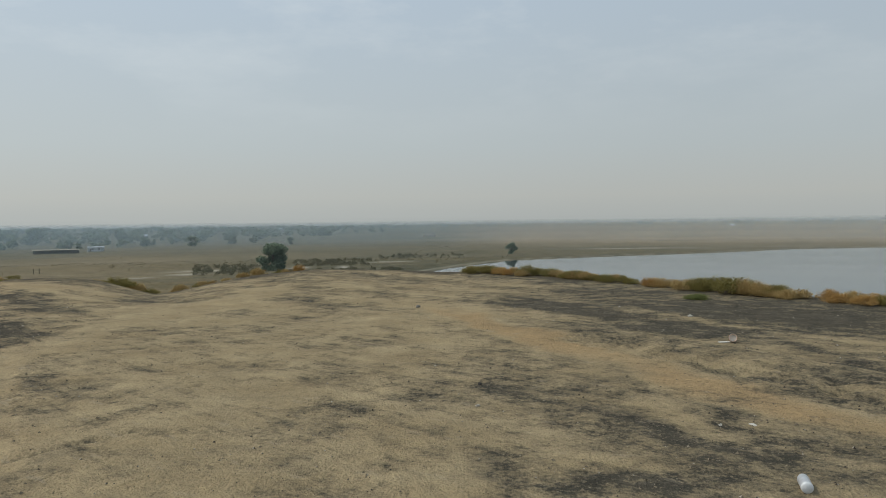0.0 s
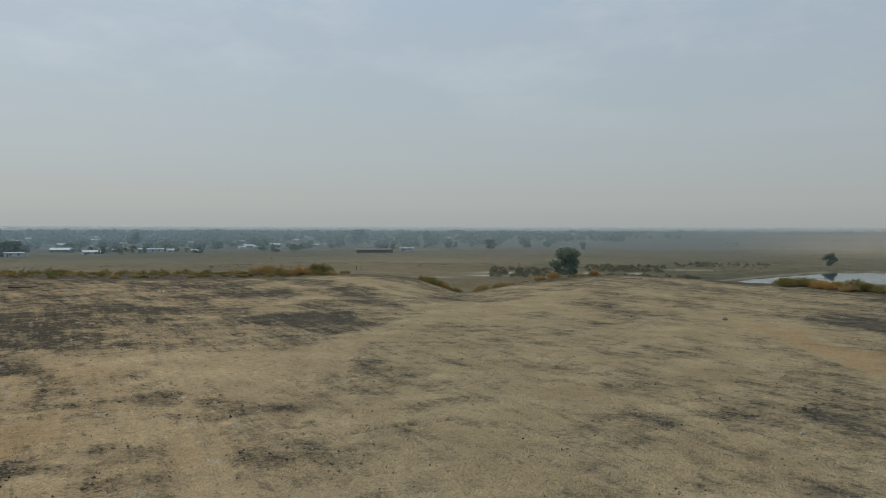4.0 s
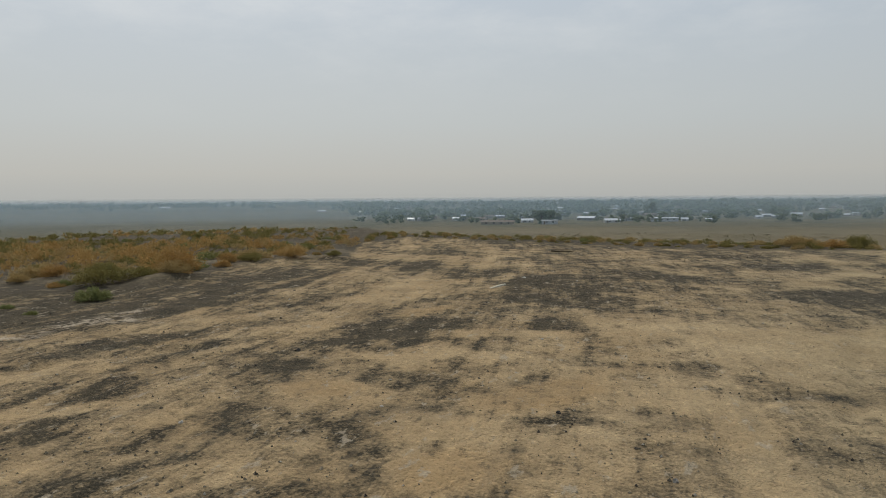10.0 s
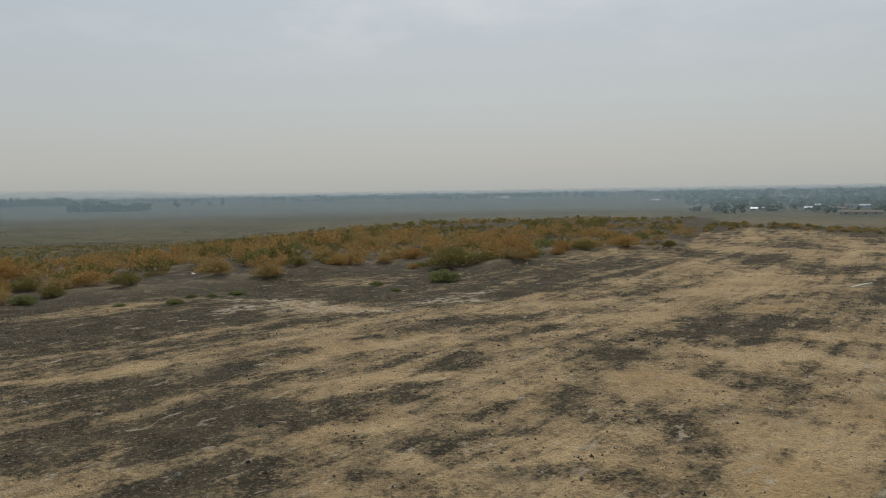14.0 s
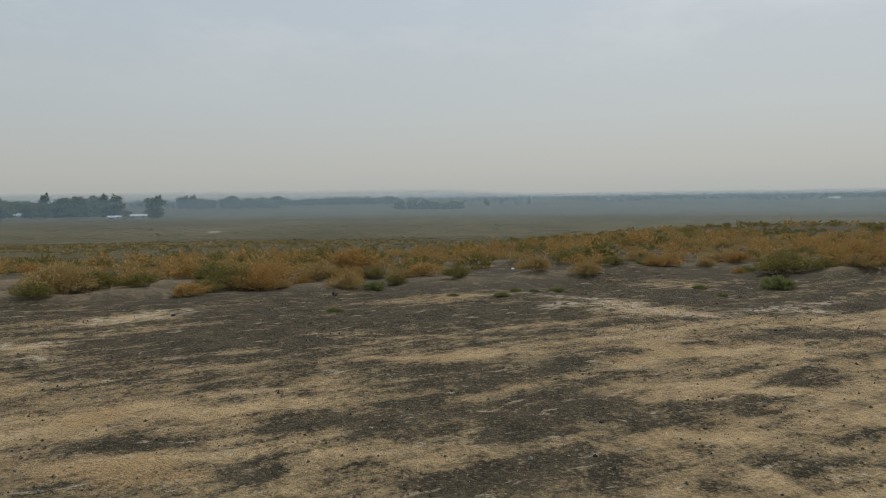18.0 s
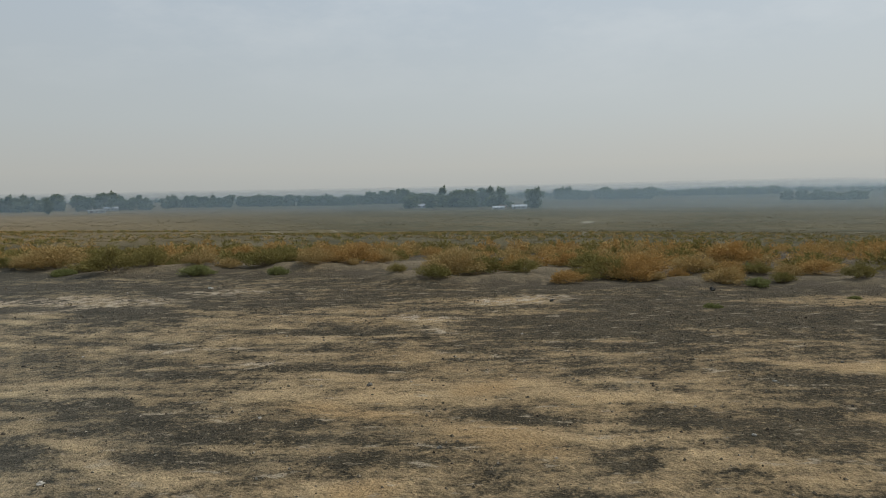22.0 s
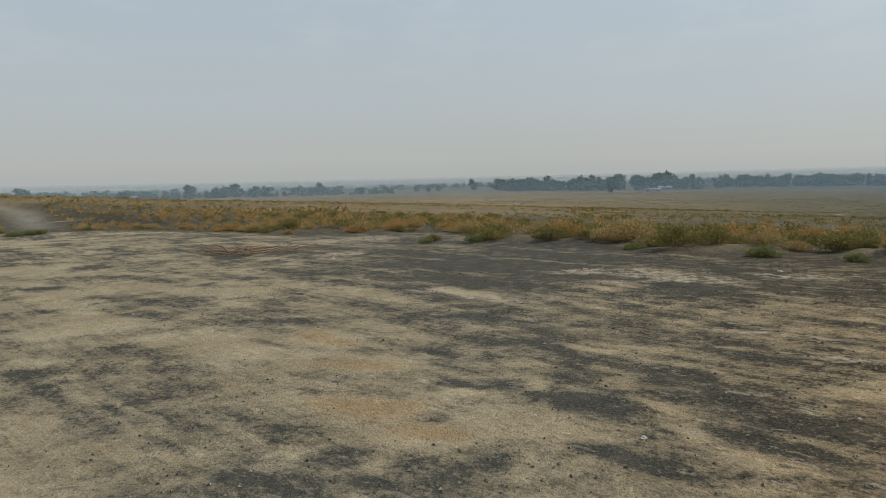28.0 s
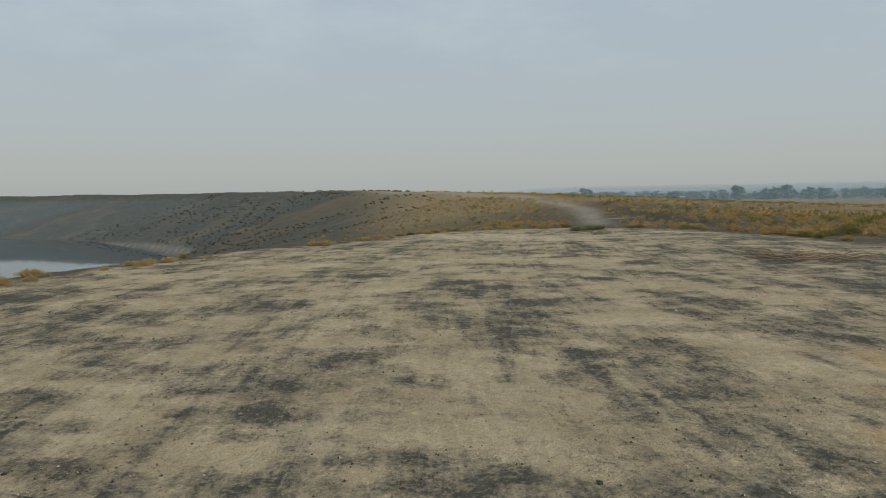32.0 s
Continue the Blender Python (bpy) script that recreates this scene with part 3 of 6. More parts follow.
def lay(x, y):
    """Ground height at arrays x, y."""
    x, y = np.asarray(x, float), np.asarray(y, float)
    d, az = np.hypot(x, y), heading(x, y)
    brow, fall, plain = table(BROW, az), table(FALL, az), table(PLAIN, az)
    plain = plain + np.where(plain < -7, -plain - 7, 0) * 0.9 * smooth(d, 900, 4500)
    over = np.maximum(d - brow, 0)
    shelf = np.maximum(np.minimum(d, brow + 10) - table(BARE, az) - 1, 0) * table(TILT, az)
    hill = -fall * (np.sqrt(over ** 2 + 4) - 2) - shelf
    hill = hill + 0.22 * np.exp(-((az - 8.5) / 6) ** 2 - ((d - 23) / 4.5) ** 2)              # low mound on the brow
    hill = hill - 0.27 * np.exp(-((az - 20.5) / 3.4) ** 2) * smooth(d, 14, 24)               # cart track going down
    hill = hill + 0.08 * np.exp(-((az - 29) / 4.0) ** 2 - ((d - 25) / 3.5) ** 2)
    z = np.maximum(hill, plain)
    soft = np.exp(-np.abs(hill - plain) / 0.8) * 0.4
    z = z + soft * (d > brow)
    rz, rd = ridge(x, y)
    z = np.maximum(z, np.where(d > 38, rz, -99))
    ld = lake_depth(x, y)
    z = np.where(ld > 0, np.minimum(z, LAKE_Z - 0.15 - 0.06 * np.minimum(ld, 60)), z)
    # shore: a low bank
    z = np.where((ld <= 0) & (ld > -14) & (d > 60), np.minimum(z, LAKE_Z + 0.12 - ld * 0.5), z)
    # small relief
    z = z + (fbm(x * 0.35, y * 0.35, 3, 4) - 0.5) * 0.10 * smooth(d, 3, 12) * (1 + 1.5 * smooth(d, 18, 60))
    z = z + (fbm(x * 0.02, y * 0.02, 9, 4) - 0.5) * 1.6 * smooth(d, 90, 300) * (ld < -10)
    z = z + (fbm(x * 0.09, y * 0.09, 5, 4) - 0.5) * 0.9 * smooth(-rz, -6.5, 4) * (rd < 90) * (d > 60) * (ld < -6)
    z = z + 0.16 * hummocks(x, y, d, az)
    # wheel ruts and hoof-churned sand
    for (ax, ay, bx, by, wid, dep) in ((1.9, 11.2, 4.4, 7.0, 0.30, 0.07), (2.6, 11.6, 5.1, 7.5, 0.25, -0.05), (-2.5, 6.44, -3.6, 5.3, 0.05, 0.03), (-4.6, 5.7, -3.0, 3.9, 0.10, 0.03), (-4.4, 5.0, -2.9, 3.6, 0.10, 0.03), (-5.7, 10.0, -3.1, 5.5, 0.12, 0.03),
                                      (-6.3, 10.2, -3.7, 5.7, 0.12, 0.03), (-8.0, -0.8, -9.3, 0.4, 0.15, 0.04), (-9.3, 0.4, -9.4, 1.9, 0.15, 0.04), (-7.3, 0.2, -8.6, 1.7, 0.12, 0.03)):
        t = np.clip(((x - ax) * (bx - ax) + (y - ay) * (by - ay)) / ((bx - ax) ** 2 + (by - ay) ** 2), 0, 1)
        q = np.hypot(x - ax - t * (bx - ax), y - ay - t * (by - ay))
        z = z - dep * np.exp(-(q / wid) ** 2) * (0.6 + 0.8 * vnoise(x * 4, y * 4, 31))
    # churned edge of the deep rut
    t = np.clip(((x - 1.9) * 2.5 - (y - 11.2) * 4.2) / 23.9, 0, 1)
    q = np.hypot(x - 1.9 - 2.5 * t, y - 11.2 + 4.2 * t)
    z = z + (fbm(x * 6, y * 6, 47, 3) - 0.42) * 0.16 * np.exp(-(q / 0.55) ** 2)
    z = z + (fbm(x * 2.2, y * 2.2, 41, 3) - 0.5) * 0.034 * (d < 30)
    z = z + (fbm(x * 5.5, y * 5.5, 43, 2) - 0.5) * 0.022 * (d < 16)
    return z


def height(x, y):
    return float(lay(np.array([x]), np.array([y]))[0])


# ---- sand drifts, ochre sand, pale silt crusts, cinder and ashy patches: centre x, y, half-length vector, half-width ----
SAND_A = [
    (1, 12.4, 1.54, -3.47, 0.47), (2.93, 7.44, 0.65, -1.53, 0.48), (2.12, 6.46, 0.2, -0.6, 0.17), (1.44, 5.44, 0.3, -0.18, 0.16), (4.7, 9.2, 0.09, -0.24, 0.18),
    (3.5, 14.3, 0.4, -0.55, 0.28), (4.6, 12.7, 0.4, -0.73, 0.22), (-12.2, 6.6, -0.16, 1.61, 0.56), (-13.7, 8.7, -0.29, 2.25, 0.41), (-18.7, 12.9, -2.15, 2.48, 0.32),
    (-8.1, 5.6, 0.38, 0.5, 0.35), (-7.3, 6.8, 0.01, 0.45, 0.28), (-5.01, 4.9, 0.37, 0.2, 0.27), (-5.7, 7.8, 1.11, -0.07, 0.72), (-3.82, 4.51, 0.74, -0.48, 0.14),
    (-11.6, 21.2, 2.8, -1.48, 0.69), (-5.6, 10.8, -0.14, 2.44, 0.49), (-7.5, 4.2, 0.59, 0.74, 0.25), (-4.9, 16, 0.85, 3.44, 0.69),
]
SAND_B = [
    (-11.2, 2.8, -0.6, 1.49, 0.27), (-10.1, 3.4, -0.13, 1.03, 0.34), (-8.9, -0.1, -0.2, 0.97, 0.28), (-7, -0.34, -0.18, 0.39, 0.13), (-7.91, 0.64, -0.76, 0.62, 0.1),
    (-8, -0.8, -0.02, 0.36, 0.25), (-5.81, 0.01, -0.09, 0.39, 0.13), (-5.4, -0.62, -0.17, 0.37, 0.13), (-18.8, 10.4, 3.59, 0.83, 1.14), (-5.18, 2.82, 0.45, 0.2, 0.3),
    (-5.03, 0.16, -0.04, 0.21, 0.12), (-7.7, -7, -0.54, 0.35, 0.2), (-7.4, -4.9, -0.21, 0.23, 0.16), (-8.6, -0.1, -0.84, 0.98, 0.18), (-7.06, -0.23, -0.3, 0.38, 0.11),
    (-7.79, 0.53, -0.47, 0.42, 0.1), (-5.41, -3.71, -0.38, 0.86, 0.1), (-7.9, -2.4, -0.27, 0.53, 0.17), (-5.49, -0.49, -0.3, 0.42, 0.11),
]
SAND_C = [
    (-4.8, -1.86, -0.2, 0.58, 0.1), (-6.35, -1.87, -0.23, 0.57, 0.1), (-7.5, -3.2, -0.29, 0.46, 0.14), (-0.9, -11.7, -0.34, 0.34, 0.12), (-1, -9.9, -0.56, 0.52, 0.1),
    (-1, -8.7, -0.42, 0.3, 0.2), (-1.9, -7.9, -0.23, 0.01, 0.31), (-2.46, -7.57, -0.42, 0.15, 0.16), (-3.58, -5.81, -0.17, 0.25, 0.14), (-4.54, -4.89, -0.72, 0.4, 0.14),
    (-4.3, -5.94, -0.2, 0.2, 0.1), (-0.7, -6.67, -0.36, 0.31, 0.21), (-0.67, -5.53, -0.38, 0.26, 0.31), (-1.71, -6.42, -0.17, 0.18, 0.19), (-1.81, -5.53, -0.04, 0.46, 0.1),
    (-2.03, -4.78, -0.2, 0.34, 0.1), (-4.19, -3.62, -0.2, 0.43, 0.12), (-4.66, -2.87, -0.29, 0.33, 0.1), (-2.88, -6.31, -0.29, 0.09, 0.1),
]
SAND_D = [
    (8.2, -12.5, -0.8, 0.27, 0.48), (4.3, -10.3, -0.75, 0.62, 0.4), (3.3, -12.8, -0.88, 0.47, 0.54), (6.4, -13.2, -0.5, 0.04, 0.3), (1, -8.7, -0.42, 0.38, 0.26),
    (1.9, -8.1, -0.51, 0.32, 0.28), (0.7, -7.57, -0.92, 0.24, 0.39), (0.63, -6.13, -0.34, 0.26, 0.23), (-0.03, -5.36, -0.38, 0.16, 0.19), (0.35, -5.61, -0.3, 0.49, 0.12),
    (-2.1, -7.8, -0.6, 0.17, 0.15), (-0.89, -5.4, -0.26, 0.17, 0.16), (-1.78, -5.34, -0.19, 0.27, 0.1), (-1, -8.5, -0.35, 0.06, 0.15), (3.78, -5.95, -1.15, 0.31, 0.37),
    (3.4, -5.12, -0.67, 0.09, 0.21), (2.16, -4.44, -0.27, -0.06, 0.14), (4.2, -6.9, -0.47, 0.11, 0.19), (3.9, -8.1, -0.34, 0.28, 0.15),
]
SAND_E = [
    (2.29, -5.01, -0.79, 0.02, 0.45), (3.03, -4.67, -0.79, 0.22, 0.21), (1.43, -5.05, -0.14, -0.06, 0.15), (-0.37, -6.24, -0.29, 0.15, 0.12), (6.5, -9.2, -0.31, -0.19, 0.33),
    (11, -17, -2.08, -0.41, 1.05), (2.9, -8.9, -1.08, 0.01, 0.21), (8.6, -6.5, 0.01, -0.9, 0.53), (7.1, -5.1, -0.01, -0.47, 0.63), (6.4, -6.4, -0.49, -0.53, 0.28),
    (8.2, -8, -0.22, -0.67, 0.46), (9.3, -10.4, -0.63, -0.08, 0.62), (6.3, -9, 0.02, -0.41, 0.25), (5.1, -6.2, -0.07, -0.25, 0.23), (3.82, -5.25, -0.85, -0.48, 0.42),
    (3.3, -4.68, -0.55, -0.47, 0.38), (4.11, -6.58, -0.26, -0.34, 0.33), (4.3, -9.7, -0.21, -0.51, 0.51), (4.09, -3.39, -0.27, -0.11, 0.24),
]
SAND_F = [
    (13, -6.3, 0.24, -1.12, 0.32), (14.3, -10.9, -0.77, -2.62, 0.76), (6.8, -3.66, -0.57, -0.26, 0.22), (2.35, -4.51, -0.46, 0.02, 0.25), (3.25, -3.5, -0.08, -0.12, 0.15),
    (5.28, -2.97, -0.25, -0.18, 0.1),
]
SAND = SAND_A + SAND_B + SAND_C + SAND_D + SAND_E + SAND_F
OCHRE_A = [
    (-6.78, 2.58, -0.03, 0.34, 0.35), (-10.3, 5.5, -0.29, 0.69, 0.32), (-4.38, 2.54, 0.1, 0.36, 0.34), (-5.71, 4.24, -0.16, 0.62, 0.3), (-5.53, 4.18, -0.2, 0.69, 0.37),
    (-4.82, -4.66, -0.12, 0.19, 0.22), (-4.02, -3.59, -0.11, 0.46, 0.19), (-2.74, -3.54, -0.19, 0.13, 0.1), (-3.67, -4.96, -0.28, 0.65, 0.15), (1.2, 11.8, 1.25, -2.98, 0.35),
    (2.83, 7.48, 0.58, -1.3, 0.38), (1, -8.7, -0.41, 0.37, 0.21), (0.58, -7.45, -0.52, 0.11, 0.27), (0.41, -6.07, -0.36, 0.33, 0.19), (-0.07, -5.39, -0.3, 0.14, 0.15),
]
OCHRE = OCHRE_A
CRUST_A = [
    (-12.2, -1.6, 0.82, 1.27, 0.22), (-11.9, 1.2, 0.02, 0.56, 0.24), (-11.6, -1.9, -0.42, 0.35, 0.31), (-11.3, -0.5, 0.11, 0.82, 0.42), (-12.3, 1.1, -0.65, 0.84, 0.23),
    (-9.1, -7.6, -0.6, 0.32, 0.41), (-4.5, -13.1, -0.68, 1.1, 0.63), (-3.1, -14.5, -0.48, 0.12, 0.45), (-6.4, -12.4, -0.35, 0.58, 0.36), (-7, -7.8, -0.16, 0.43, 0.21),
    (-8.9, -7.8, -0.54, 0.22, 0.26), (-6.4, -6.8, -0.11, 0.2, 0.14), (-3.84, -6.96, -0.3, 0.13, 0.11), (-3.9, -8.2, -0.46, 0.45, 0.1), (-0.1, -12.2, -0.4, 0.02, 0.25),
    (-1.1, -11.3, -0.65, 0.59, 0.17), (16.6, -25.5, -3.11, -0.73, 2.07), (-3.8, -14.1, -0.95, 0.09, 0.33), (-4, -12.4, -1.01, 0.23, 0.2),
]
CRUST_B = [
    (2, -24.5, -1.11, -0.6, 0.9), (1.7, -19.4, -0.64, -0.88, 0.4),
]
CRUST = CRUST_A + CRUST_B
CINDER_A = [
    (0.92, 7.57, 0.34, -0.92, 0.33), (1.63, 6.49, 0.28, -0.62, 0.22), (0.41, 5.43, 0.08, -0.5, 0.1), (1.08, 5.04, 0.6, -0.07, 0.17), (1.9, 15.9, 1.06, -2.28, 0.58),
    (5.3, 14.1, 2.12, -1.81, 1.03), (3.8, 11.8, 0.89, -0.61, 0.42), (4.8, 9.2, 0.25, -0.74, 0.29), (8.2, 17.1, 0.6, -2.63, 0.69), (4.8, 9.9, -0.06, -0.96, 0.14),
    (-9, 16.7, 1.81, -1.54, 0.49), (-7.2, 12.8, 0.82, -0.77, 0.15), (-18.4, 8.8, 2.13, 0.44, 0.96), (-11.8, 10, 1.43, 0.65, 1.2), (-11.3, 12.4, 2.88, 0.22, 0.66),
    (-8.1, 12.1, 1.06, 0.44, 0.89), (-8.9, 8.4, 1.31, 0.53, 0.4), (-11.5, 16.8, 1.67, 1.99, 0.86), (-8.3, 6.5, 0.48, 0.18, 0.47),
]
CINDER_B = [
    (-9.3, 4.6, 0.08, 0.45, 0.87), (-6.4, 5.2, 0.31, -0, 0.21), (-5.5, 6, 0.34, 0.15, 0.29), (-4.49, 5.94, 0.5, 0.43, 0.18), (-4.8, 6.16, 0.24, 0.09, 0.19),
    (-4.41, 4.52, 0.18, 0.13, 0.29), (-4.61, 3.82, 0.37, 0.27, 0.11), (-6.58, 3.37, 0.15, 0.33, 0.26), (-2.13, 4.71, 0.11, 0.05, 0.17), (-13.5, -1.8, 1.34, 2.54, 0.95),
    (-12.8, 2.2, -0.65, 1.6, 0.37), (-10.5, -1.9, 0.1, 1.04, 0.37), (-7.9, 1.1, -0.23, 0.72, 0.43), (-6.71, 0.03, 0.02, 0.4, 0.36), (-6.25, -1.12, 0.07, 0.53, 0.34),
    (-5.43, -0.96, 0.12, 0.45, 0.2), (-5.93, 1.92, 0.32, 0.54, 0.4), (-5.16, 2.15, 0.33, 0.03, 0.12), (-7.8, 2.6, -0.08, 0.32, 0.29),
]
CINDER_C = [
    (-8.9, 3.5, -0.05, 0.53, 0.2), (-9.1, 4.9, 0.06, 0.76, 0.44), (-6.74, 3.33, 0.02, 0.29, 0.31), (-4.87, 3.86, 0.01, 0.31, 0.15), (-4.7, 1.2, 0.06, 0.38, 0.15),
    (-5.45, 0.83, -0.12, 0.3, 0.17), (-8.6, 6.7, -0.05, 0.32, 0.25), (-9.8, 8.7, 0.28, 0.58, 0.56), (-10.2, -4.4, -0.75, 2.37, 0.95), (-7.9, -4.9, -0.45, 1.25, 0.38),
    (-7.15, -2.52, -0.3, 0.5, 0.28), (-5.24, -2.9, -0.22, 0.31, 0.2), (-6.1, -1.18, -0.18, 0.76, 0.45), (-4.37, -1.61, -0.1, 0.22, 0.17), (-5.34, -1.32, -0.06, 0.23, 0.12),
    (-6.69, 0.22, -0.21, 0.47, 0.27), (-8, 1.1, -0.39, 0.5, 0.24), (-4.22, -2.78, -0.05, 0.21, 0.1), (-6, -5.5, -0.22, 0.47, 0.23),
]
CINDER_D = [
    (-5.96, -4.11, -0.09, 0.39, 0.15), (-1.8, -13.7, -1.36, 1.29, 0.91), (-3.8, -10.9, -0.86, 0.19, 0.78), (-6.4, -10.5, -1.03, 1.02, 0.51), (-5.6, -7.8, -0.75, 0.82, 0.31),
    (-7.7, -6.7, -0.52, 0.71, 0.34), (-6, -5.8, -0.38, 0.46, 0.32), (-0.98, -7.55, -0.27, 0.19, 0.23), (-1.32, -7.52, 0.1, 0.98, 0.1), (-2.3, -6.6, -0.22, 0.16, 0.19),
    (-3.16, -7.18, -0.26, 0.39, 0.13), (-1.31, -5.78, -0.29, 0.39, 0.29), (-2.41, -5.64, -0.51, 0.61, 0.33), (-2.27, -4.88, -0.3, 0.44, 0.16), (-1.4, -4.72, -0.36, 0.31, 0.11),
    (-4.56, -6.04, -0.47, 0.5, 0.14), (-4.47, -3.89, -0.21, 0.5, 0.16), (-5.84, -4.12, -0.45, 0.39, 0.14), (-7.2, -4.6, -0.36, 0.76, 0.25),
]
CINDER_E = [
    (3.5, -7.3, -0.35, -0.26, 0.51), (3.5, -8.3, -0.23, -0, 0.24), (3.6, -10.5, -0.5, 0.3, 0.26), (5.5, -11.2, -0.44, -0.04, 0.36), (5.1, -21.1, -4.42, 1.82, 1.31),
    (-1.1, -15.8, -2.55, 0.86, 0.92), (-4, -12.8, -0.45, 2.41, 0.45), (-0.7, -12.6, -1.36, 0.26, 0.33), (-0.7, -9.9, -0.53, 0.18, 0.35), (-0.8, -8.2, -0.58, -0.15, 0.44),
    (-1.36, -7.25, -0.08, 0.95, 0.12), (-1.56, -6.19, -0.05, 0.67, 0.1), (-2.18, -6.38, -0.28, 0.24, 0.19), (-0.4, -6.56, -0.4, -0.01, 0.21), (0.95, -5.61, -0.25, 0.13, 0.13),
    (0.52, -5, -0.17, 0.05, 0.19), (1.14, -4.63, -0.18, -0.01, 0.18), (0.56, -4.58, -0.29, 0.07, 0.13), (-0.24, -4.63, -0.28, -0.11, 0.15),
]
CINDER_F = [
    (2.37, -7.42, -0.36, 0.13, 0.18), (1.5, -9.9, -0.51, -0.2, 0.24), (0.81, -7.66, -0.2, 0.11, 0.12), (11.2, -8.1, -0.64, -0.39, 0.59), (11, -5.9, -0.43, -0.45, 0.65),
    (9.3, -4.8, -1.36, -0.42, 0.41), (9.3, -8.1, -0.5, -0.31, 0.37), (7.4, -6.7, -0.1, -0.33, 0.23), (7.2, -9.1, -0.18, -0.51, 0.44), (5.5, -6, -0.17, -0.29, 0.29),
    (5.1, -8, -0.64, -0.42, 0.38), (6.1, -10.4, -0.35, -0.54, 0.39), (5.63, -4.46, -0.44, -0.42, 0.17), (4.88, -4.02, -0.45, -0.32, 0.28), (4.75, -3.35, -0.33, -0.15, 0.23),
    (4.22, -2.86, -0.18, -0.24, 0.24), (8, -13.1, -0.56, -0.95, 0.53), (11.1, -12.5, -0.04, -0.83, 0.43), (7.5, -4.3, -0.43, -0.11, 0.16),
]
CINDER = CINDER_A + CINDER_B + CINDER_C + CINDER_D + CINDER_E + CINDER_F
ASHY_A = [
    (-2.9, 12.5, 0.33, -0.03, 0.4), (-3.3, 11.2, 0.8, -0.2, 0.39), (-1, 10.7, 0.42, -0.03, 0.39), (-1.2, 9.2, 0.38, -0.23, 0.2), (-2.79, 6.96, 0.24, -0.08, 0.23),
    (-2.28, 5.62, 0.26, 0.06, 0.35), (-0.7, 7.12, 0.23, -0.01, 0.3), (-0.36, 5.42, 0.19, -0.08, 0.15), (-0, 9, 0.25, -0.43, 0.17), (-8.2, 4.8, 0.04, 0.14, 0.3),
    (-6.8, 7.6, 0.12, 0.24, 0.25), (-5.48, 2.65, 0.32, 0.15, 0.14), (-5.51, 3.08, 0.35, 0.16, 0.14), (-3.88, 5.79, 0.32, -0.06, 0.17), (-2.16, 5.69, 0.21, 0.07, 0.19),
    (-2.59, 4.9, 0.21, 0.08, 0.17), (-2.9, 12.9, 0.34, 0.04, 0.47), (-1.7, 10.5, 0.45, 0.13, 0.25), (-5.21, 0.47, 0.34, 0.11, 0.1),
]
ASHY_B = [
    (-8.2, 4.2, -0.02, 0.58, 0.18), (-4.83, -0.88, -0.14, 0.38, 0.15), (-2.82, -4.03, -0.52, 0.36, 0.2), (-3.9, -3.05, -0.34, 0.35, 0.15), (-0.9, -5.76, -0.32, -0.08, 0.12),
    (-1.45, -4.87, -0.43, 0.07, 0.19), (2.84, -4.58, -0.26, -0.06, 0.12), (5.75, -2.96, -0.52, -0.28, 0.18), (4.79, -2.45, -0.43, -0.18, 0.16), (3.67, -3.56, -0.31, -0, 0.11),
    (2.52, -4.02, -0.2, -0.2, 0.14),
]
ASHY = ASHY_A + ASHY_B


# ---- the ground: one sheet from the hilltop to the horizon ----
SANDY = [(-60, 0.40), (-25, 0.44), (-12, 0.54), (0, 0.74), (20, 0.74), (32, 0.74), (50, 0.70), (62, 0.56), (70, 0.44), (82, 0.30), (105, 0.29), (120, 0.40), (140, 0.49), (165, 0.44), (180, 0.48), (195, 0.58), (210, 0.64), (225, 0.66), (250, 0.64), (283, 0.40)]


# tyre tracks, drag lines and a dry crack: from, to, half-width, sand gained or lost
TRACKS = [(-4.6, 5.7, -3.0, 3.9, 0.13, 0.4), (-4.5, 5.2, -3.1, 3.8, 0.13, 0.35), (-5.7, 10.0, -3.1, 5.5, 0.14, 0.35), (-3.3, 5.6, -2.8, 6.2, 0.06, -1.1), (-2.8, 6.2, -2.5, 6.4, 0.06, -1.1),
          (-5.0, 5.4, -4.3, 5.9, 0.08, -0.6), (-4.3, 5.9, -4.1, 6.5, 0.08, -0.5), (-8.0, -0.8, -9.3, 0.4, 0.2, 0.5), (-9.3, 0.4, -9.4, 1.9, 0.2, 0.5), (-6.6, -0.6, -6.8, -0.1, 0.2, 0.45),
          (-6.8, -0.1, -7.3, 0.7, 0.2, 0.45), (-7.3, 0.2, -8.6, 1.7, 0.15, 0.45), (-7.4, -7.7, -8.7, -2.9, 0.09, 0.35), (-8.7, -2.9, -9.9, 1.9, 0.09, 0.35), (-9.2, 12.5, -11.9, 21.2, 0.3, 0.5), (-9.9, 15.9, -10.5, 21.5, 0.3, 0.5),
          (-8.0, 17.5, -12.6, 22.0, 0.22, 0.6), (-8.6, 16.4, -13.4, 21.0, 0.2, -0.7), (-9.4, 15.8, -14.0, 20.2, 0.22, 0.6), (-10.2, 14.8, -14.8, 19.0, 0.2, -0.7), (-7.2, 17.4, -8.2, 22.4, 0.5, -0.9)]


def run_axes(x, y):
    """Distance along and across the gently bending wheel run over the hilltop."""
    ca, sa = math.cos(radians(RUN_AZ)), math.sin(radians(RUN_AZ))
    along, across = -x * sa + y * ca, x * ca + y * sa
    return along, across + 0.0046 * (along + 4) ** 2


